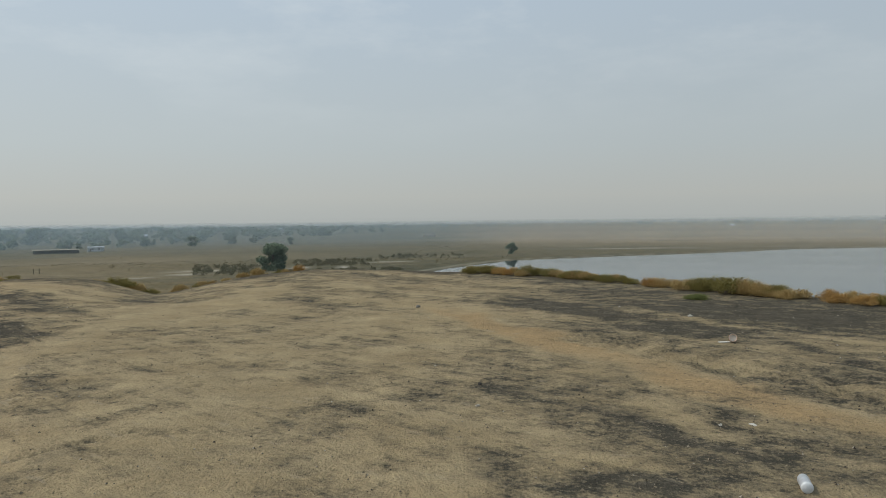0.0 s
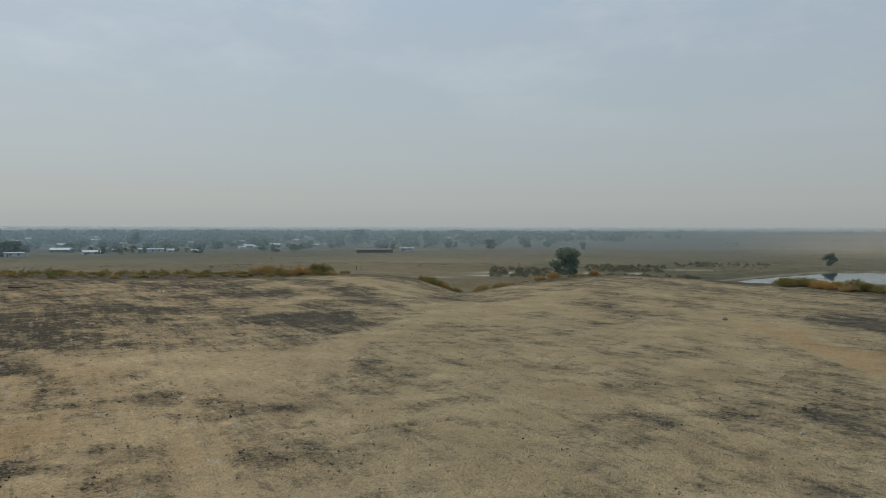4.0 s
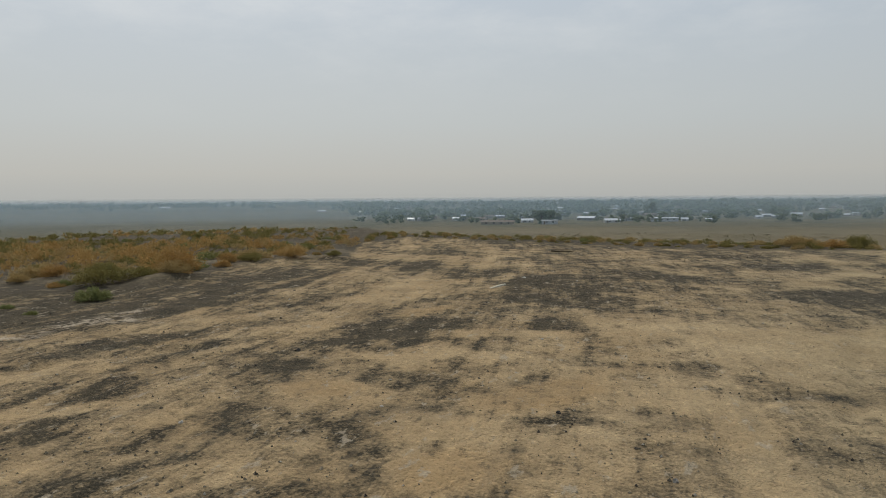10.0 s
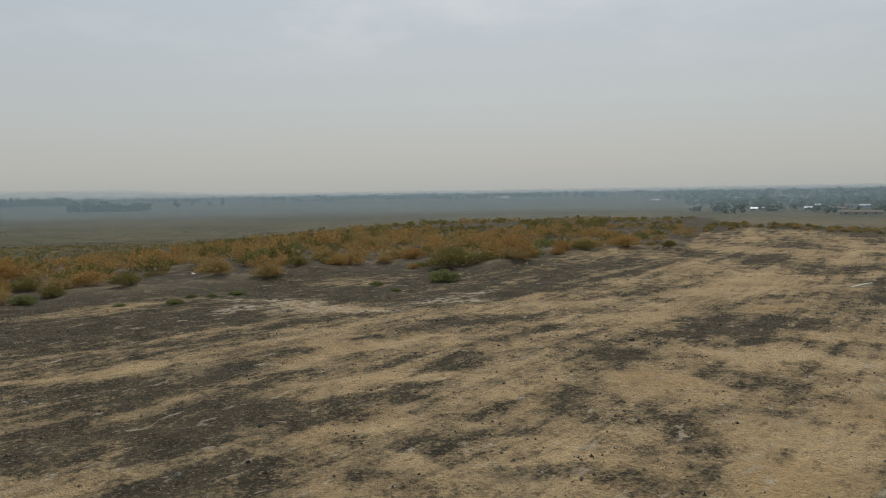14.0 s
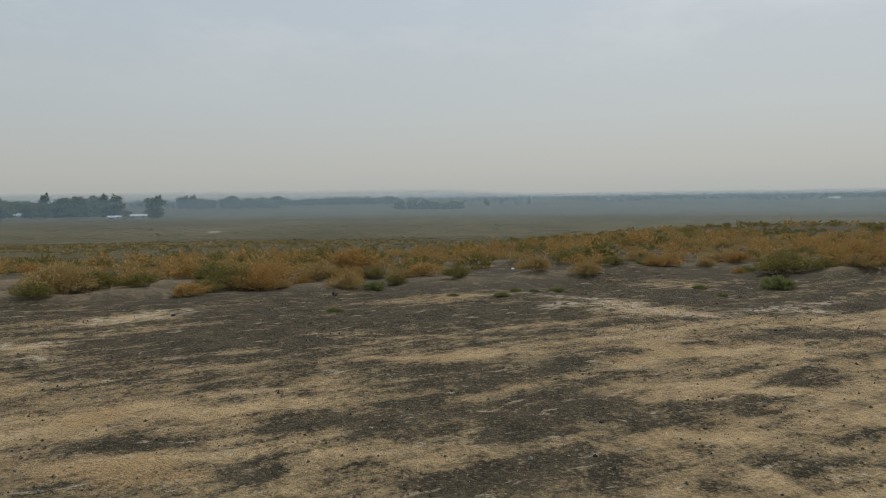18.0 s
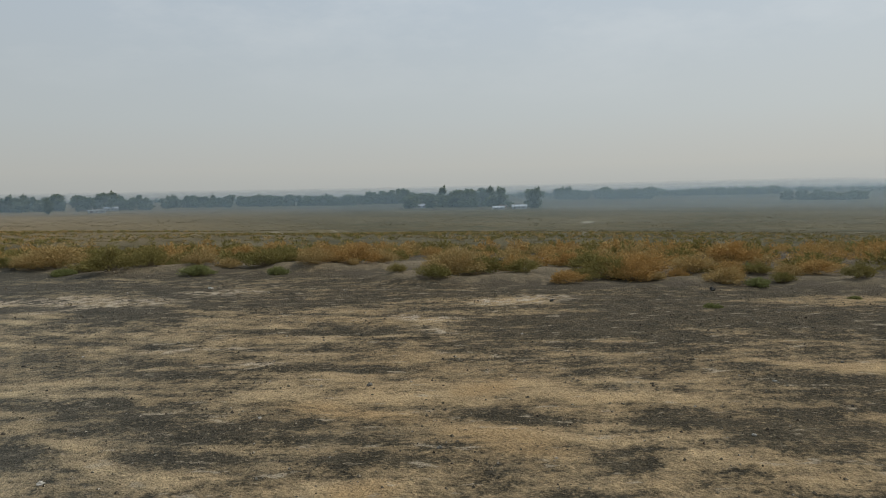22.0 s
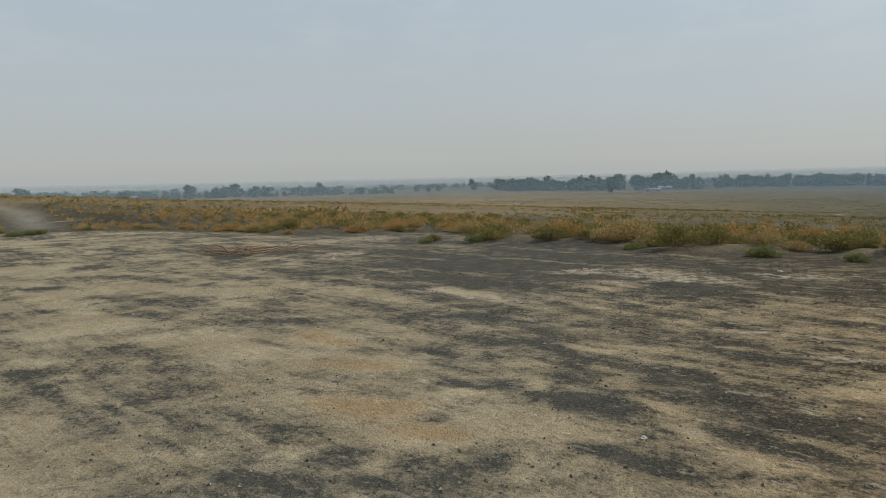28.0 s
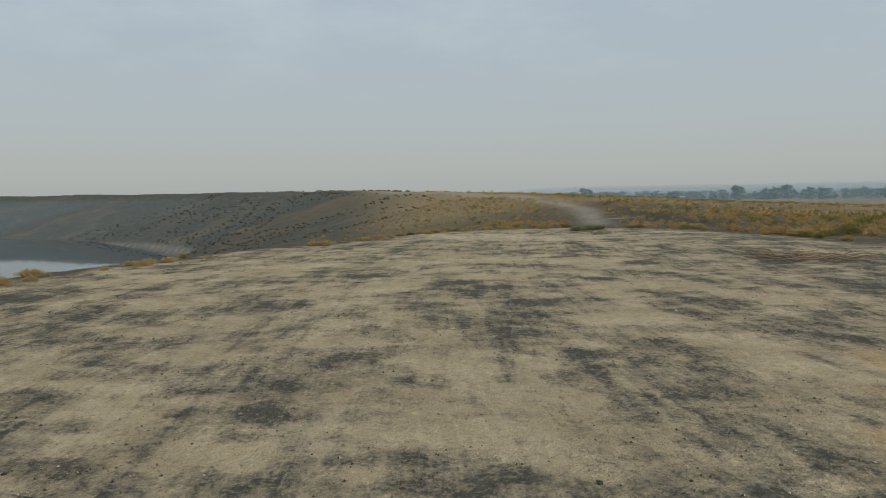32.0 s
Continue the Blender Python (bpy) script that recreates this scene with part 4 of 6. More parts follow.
def cover(rows, x, y, core=1.25, soft=0.95):
    """How far each place lies inside the patches: soft-edged, adding up where they overlap."""
    total = np.zeros(x.shape)
    for cx, cy, ux, uy, w in rows:
        ln = max(math.hypot(ux, uy), 0.12)
        box = ln + w + 1.0
        near = (np.abs(x - cx) < 1.6 * box) & (np.abs(y - cy) < 1.6 * box)
        px, py = x[near] - cx, y[near] - cy
        u = (px * ux + py * uy) / ln / ln
        v = (-px * uy + py * ux) / ln / max(w, 0.14)
        total[near] += smooth(core + 0.2 - np.sqrt(u * u + v * v), 0.0, soft)
    return total


def warped(x, y, d):
    k = 0.10 + 0.055 * d
    return (x + (fbm(x * 1.3, y * 1.3, 81, 3) - 0.5) * k, y + (fbm(x * 1.3, y * 1.3, 82, 3) - 0.5) * k)


def sandiness(x, y):
    """Share of blown sand over cinder gravel, about 0 to 1."""
    d, az = np.hypot(x, y), heading(x, y)
    top = d < 60
    x, y, d, az = x[top], y[top], d[top], az[top]
    along, across = run_axes(x + (fbm(x * 0.12, y * 0.12, 75, 2) - 0.5) * 2.5, y + (fbm(x * 0.12, y * 0.12, 76, 2) - 0.5) * 2.5)
    streak = fbm(along * 0.22, across * 1.7, 71, 5, 0.7) - 0.5
    blotch = fbm(x * 0.9 + 40, y * 0.9, 73, 5, 0.65) - 0.5
    lined = smooth(d, 4, 9) * (0.35 + 0.65 * smooth(az, 45, 62)) * (1 - 0.6 * smooth(az, 178, 194))
    patchy = smooth(d, 8, 13) * smooth(az, 178, 194)
    s = table(SANDY, az) + 1.35 * blotch * (1 - 0.5 * lined) + 1.9 * streak * (0.25 + 0.75 * lined)
    s = s + 1.7 * (fbm(x * 1.5, y * 1.5 + 9, 79, 4, 0.6) - 0.5) * patchy
    s = s - 0.12 * smooth(d - table(BARE, az), -6, -1) - 0.22 * smooth(d, 11, 14) * (1 - smooth(az, -9, -3)) * smooth(az, -70, -45) - 0.18 * smooth(d, 11, 14) * smooth(az, 150, 158) * (1 - smooth(az, 184, 192)) - 0.24 * smooth(d - table(BARE, az), -5.5, -2.5) * smooth(az, 66, 74) * (1 - smooth(az, 168, 185))
    s = s - 0.26 * smooth(d, 9.5, 14) * smooth(az, 22, 30) * (1 - smooth(az, 54, 64))
    wx, wy = warped(x, y, d)
    hard = 0.46 - 0.13 * smooth(az, 172, 192)
    s = s + 0.46 * np.tanh(1.3 * cover(SAND + OCHRE, wx, wy)) + 0.4 * np.tanh(cover(CRUST, wx, wy)) - hard * np.tanh(1.3 * cover(CINDER, wx, wy)) - 0.24 * np.tanh(cover(ASHY, wx, wy))
    for ax, ay, bx, by, wid, k in TRACKS:
        t = np.clip(((x - ax) * (bx - ax) + (y - ay) * (by - ay)) / ((bx - ax) ** 2 + (by - ay) ** 2), 0, 1)
        q = np.hypot(x - ax - t * (bx - ax), y - ay - t * (by - ay))
        s = s + (0.7 if k > 0 else 0.35) * k * np.exp(-(q / wid) ** 2)
    out = np.full(top.shape, 0.5)
    out[top] = s
    return out


def build_ground():
    n_az = 900
    radii = np.concatenate([np.linspace(0.1, 3.0, 12), np.geomspace(3.06, 42, 300), np.geomspace(43, 4800, 230)])
    n_r = len(radii)
    a = np.linspace(0, 2 * np.pi, n_az, endpoint=False)
    x = np.concatenate([[0.0], (-radii[:, None] * np.sin(a)).ravel()])
    y = np.concatenate([[0.0], (radii[:, None] * np.cos(a)).ravel()])
    z = lay(x, y)
    nv = len(x)
    i, j = np.meshgrid(np.arange(n_r - 1), np.arange(n_az), indexing="ij")
    j2 = (j + 1) % n_az
    quads = np.stack([1 + i * n_az + j, 1 + i * n_az + j2, 1 + (i + 1) * n_az + j2, 1 + (i + 1) * n_az + j], -1).reshape(-1, 4)[:, ::-1]
    k = np.arange(n_az)
    fan = np.stack([np.zeros(n_az, int), 1 + k, 1 + (k + 1) % n_az], -1)
    me = bpy.data.meshes.new("ground")
    me.vertices.add(nv)
    me.vertices.foreach_set("co", np.stack([x, y, z], -1).astype(np.float32).ravel())
    idx = np.concatenate([quads.ravel(), fan.ravel()]).astype(np.int32)
    me.loops.add(len(idx))
    me.loops.foreach_set("vertex_index", idx)
    starts = np.concatenate([np.arange(len(quads)) * 4, len(quads) * 4 + np.arange(n_az) * 3]).astype(np.int32)
    me.polygons.add(len(starts))
    me.polygons.foreach_set("loop_start", starts)
    me.update(calc_edges=True)
    d, az = np.hypot(x, y), heading(x, y)
    bare = table(BARE, az)
    wob = (fbm(x * 0.5, y * 0.5, 55, 3) - 0.5) * 3.0
    zone = smooth(d + wob * smooth(d, 8, 14), bare - 0.4, bare + 1.2)
    on_slope = smooth(d - table(BROW, az), 2, 22)
    ld = lake_depth(x, y)
    # pale tracks: along the crest, salt pans on the plain, lake margin
    pale = np.exp(-(track_gap(x, y) / (0.6 + 0.006 * d)) ** 2) * smooth(d, 38, 46) * 0.48 + 0.16 * (vnoise(x * 0.7, y * 0.7, 78) > 0.72) * np.exp(-(((az - 206) / 2.2) ** 2 + ((d - 50) / 7) ** 2))
    for pa, pd, ra, rr in ((20.0, 43, 0.9, 9), (22.5, 290, 1.0, 4), (11.3, 318, 0.8, 5), (7.6, 322, 0.5, 7), (19.0, 305, 1.3, 5), (17.5, 325, 2.4, 4), (10.8, 330, 0.5, 10), (4.0, 360, 1.8, 4), (-14, 520, 4.5, 7), (57.0, 70, 2.5, 3), (125.8, 420, 0.3, 12), (-24, 560, 4, 4)):
        pale = pale + np.exp(-((az - pa) / ra) ** 2 - ((d - pd) / rr) ** 2) * 1.1
    speck = (vnoise(x * 0.22, y * 0.22, 77) > 0.80) * (az > 123) * (az < 150) * smooth(d, 120, 150) * (1 - smooth(d, 220, 300))
    pale = pale + speck * 0.7 + np.exp(-((ld + 2.4) / 1.7) ** 2) * (d > 120) * 0.42
    bluff = smooth(az, 219, 227) * smooth(d, 45, 70)
    dry = 0.28 * smooth(az, 8, 24) * (1 - smooth(az, 64, 72)) * smooth(d, 34, 60) * (1 - smooth(d, 430, 560)) + smooth(-az, -3, 8) * smooth(d, 500, 800) + 0.12 * (1 - smooth(az, 26, 34)) * smooth(d, 330, 460) * (1 - smooth(d, 620, 800)) + 0.7 * smooth(az, 140, 176) * smooth(d, 44, 75)
    ochre = (0.6 + 0.4 * smooth(az, 20, 60)) * (1 - 0.78 * smooth(az, 138, 180)) + 0.38 * smooth(az, 252, 282)
    dun = 1 - smooth(az, 22, 42) + smooth(az, 252, 282)
    along, across = run_axes(x, y)
    wx, wy = warped(x, y, np.minimum(d, 60))
    tint, crust = np.clip(cover(OCHRE, wx, wy), 0, 1), np.clip(cover(CRUST, wx, wy), 0, 1)
    for name, v in (("tint", tint), ("crust", crust), ("along", along), ("across", across), ("dun", dun), ("ochre", ochre), ("dry", np.clip(dry, 0, 1)), ("hummock", 0.95 * hummocks(x, y, d, az)), ("sand", sandiness(x, y)), ("zone", zone), ("near_field", 1 - on_slope), ("pale", np.clip(pale, 0, 1)), ("bluff", bluff)):
        at = me.attributes.new(name, "FLOAT", "POINT")
        at.data.foreach_set("value", v.astype(np.float32))
    me.materials.append(M_GROUND)
    me.shade_smooth()
    return tagged(new("ground", me), "hilltop of tan sand and dark cinder gravel falling to an olive scrub plain", "ground", kind="structure")


build_ground()


def build_water():
    c = SHORE_XY.mean(axis=0)
    bm = bmesh.new()
    vs = [bm.verts.new((*(c + (p - c) * 1.03), LAKE_Z)) for p in SHORE_XY]
    bm.faces.new(vs)
    bmesh.ops.triangulate(bm, faces=list(bm.faces))
    bmesh.ops.recalc_face_normals(bm, faces=list(bm.faces))
    for f in bm.faces:
        if f.normal.z < 0:
            f.normal_flip()
    me = bpy.data.meshes.new("water")
    bm.to_mesh(me)
    bm.free()
    me.materials.append(M_WATER)
    tagged(new("water", me), "calm grey-blue lake reflecting the smoky sky", "lake", kind="structure")


build_water()


def polar_arrays(az, d):
    return -d * np.sin(np.radians(az)), d * np.cos(np.radians(az))


def build_veils():
    """Smoky haze imitated by thin clear tinted sheets round the hill, each a little further off."""
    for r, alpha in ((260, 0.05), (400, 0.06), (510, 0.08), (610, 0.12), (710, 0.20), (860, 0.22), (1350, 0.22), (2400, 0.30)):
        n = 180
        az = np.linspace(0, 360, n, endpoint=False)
        # the nearer sheets are raised to haze the groves' tree tops, elsewhere they lie low
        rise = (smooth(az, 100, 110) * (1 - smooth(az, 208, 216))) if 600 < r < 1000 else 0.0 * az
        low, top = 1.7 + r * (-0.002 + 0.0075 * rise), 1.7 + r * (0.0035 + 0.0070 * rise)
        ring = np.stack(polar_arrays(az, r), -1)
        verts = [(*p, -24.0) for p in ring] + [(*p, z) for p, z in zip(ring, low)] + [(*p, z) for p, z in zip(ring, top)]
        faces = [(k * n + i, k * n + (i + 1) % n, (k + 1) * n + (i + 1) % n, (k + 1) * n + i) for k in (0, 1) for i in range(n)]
        me = raw("haze_sheet", verts, faces, veil_material("haze_sheet_tint", alpha, r), True)
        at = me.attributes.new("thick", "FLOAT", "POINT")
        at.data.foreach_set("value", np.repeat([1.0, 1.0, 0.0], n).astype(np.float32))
        ob = new("haze_sheet", me)
        tagged(ob, "thin tinted sheet imitating smoky haze over the plain", "smoke haze", kind="structure")


build_veils()

# ---- shrubs ----
rng = np.random.default_rng(11)


def shrub_arrays(seed, stems, leaves, r, h, leaf, stem_w, broad=0.28):
    """Triangles of the twigs and of the leaves of one rounded shrub with its foot at the origin."""
    g = np.random.default_rng(seed)
    th = g.uniform(0, 2 * np.pi, stems)
    ph = np.arccos(g.uniform(0.05, 1.0, stems))
    k = g.uniform(0.84, 1.03, stems)
    lob = 1 + 0.22 * np.sin(th * 3 + seed) + 0.12 * np.sin(th * 5 + 2 * seed)
    tip = np.stack([r * np.sin(ph) * np.cos(th) * k * lob, r * np.sin(ph) * np.sin(th) * k * lob, h * (0.22 + 0.78 * np.cos(ph)) * k], -1)
    foot = np.stack([g.normal(0, 0.10 * r, stems), g.normal(0, 0.10 * r, stems), np.full(stems, -0.03)], -1)
    mid = foot * 0.45 + tip * 0.55 + np.stack([np.zeros(stems), np.zeros(stems), np.full(stems, 0.10 * h)], -1)
    side = np.stack([-np.sin(th + 0.4), np.cos(th + 0.4), np.zeros(stems)], -1) * stem_w
    st = np.stack([foot - side, foot + side, mid, mid - side * 0.6, mid + side * 0.6, tip], 1).reshape(-1, 3)
    u = g.uniform(0.25, 1.0, (stems, leaves, 1)) ** 0.6 * 1.05
    base = np.where(u < 0.55, foot[:, None] + (mid - foot)[:, None] * u / 0.55, mid[:, None] + (tip - mid)[:, None] * (u - 0.55) / 0.45)
    base = base + g.normal(0, 0.07 * r, base.shape)
    base[..., 2] = np.maximum(base[..., 2], 0.01)
    d1 = g.normal(0, 0.75, base.shape) + 1.1 * (tip - foot)[:, None] / max(r, h)
    d1[..., 2] = np.maximum(d1[..., 2], -0.25)
    d1 /= np.linalg.norm(d1, axis=-1, keepdims=True)
    d2 = np.cross(d1, g.normal(0, 1, base.shape))
    d2 /= np.linalg.norm(d2, axis=-1, keepdims=True) + 1e-9
    s = leaf * g.uniform(0.6, 1.5, (stems, leaves, 1))
    lf = np.stack([base - d2 * s * broad, base + d2 * s * broad, base + d1 * s], 2).reshape(-1, 3)
    return st, lf


SHRUB_KINDS = {
    "rust": (M_RUST, "round rust-orange dry shrub on cinder soil", 0.50, 0.48),
    "straw": (M_STRAW, "straw-coloured dry brush on bare soil", 0.48, 0.42),
    "olive": (M_OLIVE, "olive-green desert shrub with dry twigs", 0.48, 0.44),
    "green": (M_GREEN, "low grey-green weed on dark gravel", 0.40, 0.30),
}
SHRUB_MESH = {}
for _i, (_k, (_m, _l, _r, _h)) in enumerate(SHRUB_KINDS.items()):
    for _v in range(4):
        _st, _lf = shrub_arrays(100 * _i + _v, 120, 30, _r, _h, 0.052, 0.004, 0.15)
        SHRUB_MESH[_k, _v] = (tri_mesh("branchwork", _st, M_TWIG if _k != "straw" else M_STRAW), tri_mesh("foliage", _lf, _m))


def shrub(kind, x, y, size, group="shrubs on the hilltop"):
    v = int(rng.integers(4))
    z = height(x, y)
    e = new("weed" if kind == "green" else "shrub")
    wide = size * rng.uniform(0.95, 1.3)
    e.matrix_world = pose(x, y, z - 0.02, 0, 0, rng.uniform(0, 360)) @ Matrix.Diagonal((wide, wide, size * rng.uniform(0.85, 1.15), 1))
    tagged(e, SHRUB_KINDS[kind][1], "weed" if kind == "green" else "shrub", group)
    st, lf = SHRUB_MESH[kind, v]
    child("branchwork", st, e)
    child("foliage", lf, e)
    return e


def pick(weights):
    u = rng.uniform() * sum(weights.values())
    for k, w in weights.items():
        u -= w
        if u <= 0:
            return k
    return k




def scatter(az0, az1, r0, r1, spacing):
    """Jittered places in a sector of the plan; r0 and r1 may be tables by heading."""
    out = []
    f0 = (lambda a: float(table(r0, a))) if isinstance(r0, list) else (lambda a: r0)
    f1 = (lambda a: float(table(r1, a))) if isinstance(r1, list) else (lambda a: r1)
    lo = min(f0(a) for a in np.linspace(az0, az1, 40))
    hi = max(f1(a) for a in np.linspace(az0, az1, 40))
    r = lo
    while r < hi:
        step = math.degrees(spacing / r)
        a = az0 + rng.uniform(0, step)
        while a < az1:
            rr, aa = r + rng.normal(0, 0.4 * spacing), a + rng.normal(0, 0.35 * step)
            if f0(aa) <= rr <= f1(aa):
                out.append((aa, rr))
            a += step
        r += spacing
    return out


def plant_shrubs():
    far = {k: [] for k in SHRUB_KINDS}
    things = []
    # the scrub shelf round the hilltop
    brow_out = [(a, b + (8 if a < 100 else 4 if a < 165 else 14)) for a, b in BROW]
    bare_in = [(a, b + 1.1) for a, b in BARE]
    for kind, az, d, wide in EDGE_SHRUBS:
        things.append((kind, *polar(az, d), wide * 0.92))
    kept = [(x, y, s) for _, x, y, s in things]
    for az, d in scatter(67.5, 214, bare_in, brow_out, 0.80):
        x, y = polar(az, d)
        clump = vnoise(np.array([x * 0.30]), np.array([y * 0.30]), 13)[0]
        gap = 0.20 if az < 175 else 0.13
        if clump < gap or rng.uniform() < 0.12 or float(track_gap(x, y)) < 1.5:
            continue
        edge = d - float(table(BARE, az))
        far_mix = float(smooth(np.array(edge), 7.0, 26.0)) * (1 - float(smooth(np.array(az), 150.0, 180.0)))
        south = float(smooth(np.array(az), 142.0, 160.0)) * (1 - float(smooth(np.array(az), 184.0, 196.0)))
        kind = pick({"rust": 0.42 * (1 - 0.6 * far_mix) * (1 - 0.55 * south), "straw": 0.28 * (1 - 0.4 * far_mix), "olive": 0.24 + 0.4 * far_mix + 0.3 * south, "green": 0.05})
        size = (0.34 + 0.72 * rng.uniform() ** 1.4) * (0.75 + 0.55 * clump) * (1.0 - 0.5 * float(smooth(np.array(az), 184.0, 198.0)))
        size *= 0.55 + 0.45 * float(smooth(np.array(az), 67.0, 76.0))
        size *= 1 - 0.35 * far_mix
        if az < 180 and any((x - q[0]) ** 2 + (y - q[1]) ** 2 < (0.30 * (size + q[2])) ** 2 for q in kept):
            continue
        if edge < 3.4 and len(things) < 300:
            things.append((kind, x, y, size))
            kept.append((x, y, size))
        else:
            far[kind].append((x, y, size))
    # rim above the lake: kind, heading from, to, size
    for kind, a0, a1, size in (("olive", -2.2, -5.2, 0.62), ("rust", -4.6, -6.2, 0.50), ("olive", -6.6, -8.4, 0.78), ("straw", -8.8, -11.6, 0.48), ("olive", -9.6, -14.2, 0.52), ("rust", -15.6, -17.2, 0.66),
                              ("straw", -17.4, -19.6, 0.62), ("olive", -19.2, -24.6, 0.74), ("straw", -23.6, -26.0, 0.52), ("rust", -27.4, -30.5, 0.46), ("olive", -31.0, -35.0, 0.6)):
        a = a0
        while a > a1:
            d = float(table(BARE, a)) + 0.35 + rng.uniform(0, 0.9)
            things.append((kind if rng.uniform() < 0.8 else "straw", *polar(a, d), size * rng.uniform(0.75, 1.15)))
            a -= math.degrees(0.42 * size / d) * rng.uniform(0.8, 1.2)
    things.append(("green", *polar(-19.0, 16.9), 0.46))
    things.append(("green", *polar(-18.4, 17.1), 0.36))
    # low brush along the town-side rim
    for az, d in scatter(29.5, 66, [(a, b + 0.6) for a, b in BARE], [(a, b + 6.0) for a, b in BARE], 0.62):
        x, y = polar(az, d)
        if d - float(table(BARE, az)) < 1.4:
            things.append((pick({"olive": 0.58, "straw": 0.36, "green": 0.06}), x, y, rng.uniform(0.14, 0.36)))
        else:
            far[pick({"olive": 0.58, "straw": 0.36, "green": 0.06})].append((x, y, rng.uniform(0.2, 0.5)))
    for az, d, kind, size in ((31.6, 29.5, "olive", 1.15), (35.4, 28.5, "straw", 0.8), (33.0, 28.0, "rust", 0.7), (34.6, 29.2, "straw", 0.75), (36.2, 29.0, "straw", 0.6), (23.5, 39, "olive", 1.2), (22.4, 40, "straw", 1.1), (24.3, 40, "olive", 0.9), (21.6, 41, "olive", 0.9), (24.9, 39, "straw", 0.9), (22.9, 42, "olive", 1.2)):
        things.append((kind, *polar(az, d), size))
    for az, d in scatter(10.5, 19, [(a, b + 2.0) for a, b in BARE], [(a, b + 6.5) for a, b in BARE], 1.15):
        things.append((pick({"straw": 0.65, "olive": 0.25, "rust": 0.1}), *polar(az, d), rng.uniform(0.3, 0.65)))
    # dry tufts on the brow towards the dam
    for az, d in scatter(209, 250, [(a, b - 0.4) for a, b in BARE], [(a, b + 1.6) for a, b in BARE], 0.8):
        if vnoise(np.array([az * 0.3]), np.array([7.7]), 27)[0] > 0.38:
            things.append((pick({"straw": 0.8, "olive": 0.2}), *polar(az, d), rng.uniform(0.22, 0.50)))
    # weeds standing out on the gravel
    for az, d, size in ((104.6, 12.6, 0.6), (117.2, 11.5, 0.5), (88.7, 13.4, 0.4), (206.5, 36.0, 1.6), (207.4, 35.5, 1.5), (205.8, 36.2, 1.2), (100.4, 13.5, 0.5)):
        things.append(("green", *polar(az, d), size * 0.54))
    for kind, x, y, size in things:
        shrub(kind, x, y, size)
    # farther field towards the dam and on its face
    for az, d in scatter(164, 216, 42, 170, 1.5):
        x, y = polar(az, d)
        if vnoise(np.array([x * 0.1]), np.array([y * 0.1]), 23)[0] > 0.26 and float(track_gap(x, y)) > 1.8:
            far[pick({"rust": 0.25, "straw": 0.42, "olive": 0.33})].append((x, y, rng.uniform(0.2, 0.48)))
    for az, d in scatter(98, 168, 30, 170, 2.3):
        x, y = polar(az, d)
        if vnoise(np.array([x * 0.1]), np.array([y * 0.1]), 29)[0] > 0.3:
            far[pick({"olive": 0.6, "straw": 0.4})].append((x, y, rng.uniform(0.35, 0.8)))
    for az, d in scatter(206, 228, 37, 130, 1.4):
        x, y = polar(az, d)
        if rng.uniform() < 0.8 - max(az - 219, 0) * 0.06 and float(track_gap(x, y)) > 1.8:
            far[pick({"rust": 0.22, "straw": 0.40, "olive": 0.38})].append((x, y, rng.uniform(0.15, 0.42)))
    for az, d in scatter(206, 250, 60, 470, 5.0):
        x, y = polar(az, d)
        if height(x, y) > LAKE_Z + 1:
            if az > 219:
                continue
            kind = pick({"rust": 0.4, "straw": 0.4, "olive": 0.2})
            far[kind].append((x, y, rng.uniform(0.4, 0.95)))
    print("shrubs:", len(things), {k: len(v) for k, v in far.items()})
    for kind, places in far.items():
        tris = []
        rr, hh = SHRUB_KINDS[kind][2:]
        full = [np.concatenate(shrub_arrays(900 + i, 34, 12, rr, hh, 0.082, 0.006, 0.21)) for i in range(5)]
        sparse = [np.concatenate(shrub_arrays(950 + i, 12, 4, rr, hh, 0.22, 0.02, 0.2)) for i in range(5)]
        xs, ys = np.array([p[0] for p in places]), np.array([p[1] for p in places])
        zs = lay(xs, ys)
        for (x, y, s), z in zip(places, zs):
            a = rng.uniform(0, 6.28)
            c, sn = math.cos(a) * s, math.sin(a) * s
            t = (full if math.hypot(x, y) < 48 else sparse)[int(rng.integers(5))]
            tris.append(np.stack([t[:, 0] * c - t[:, 1] * sn + x, t[:, 0] * sn + t[:, 1] * c + y, t[:, 2] * s + z], -1))
        ob = new(kind + "_brush_field", tri_mesh("brush_field", np.concatenate(tris), SHRUB_KINDS[kind][0]))
        tagged(ob, "field of many " + {"rust": "rust-orange dry shrubs", "straw": "straw-coloured dry bushes", "olive": "olive desert shrubs", "green": "low green weeds"}[kind], "brush", kind="stuff")


plant_shrubs()


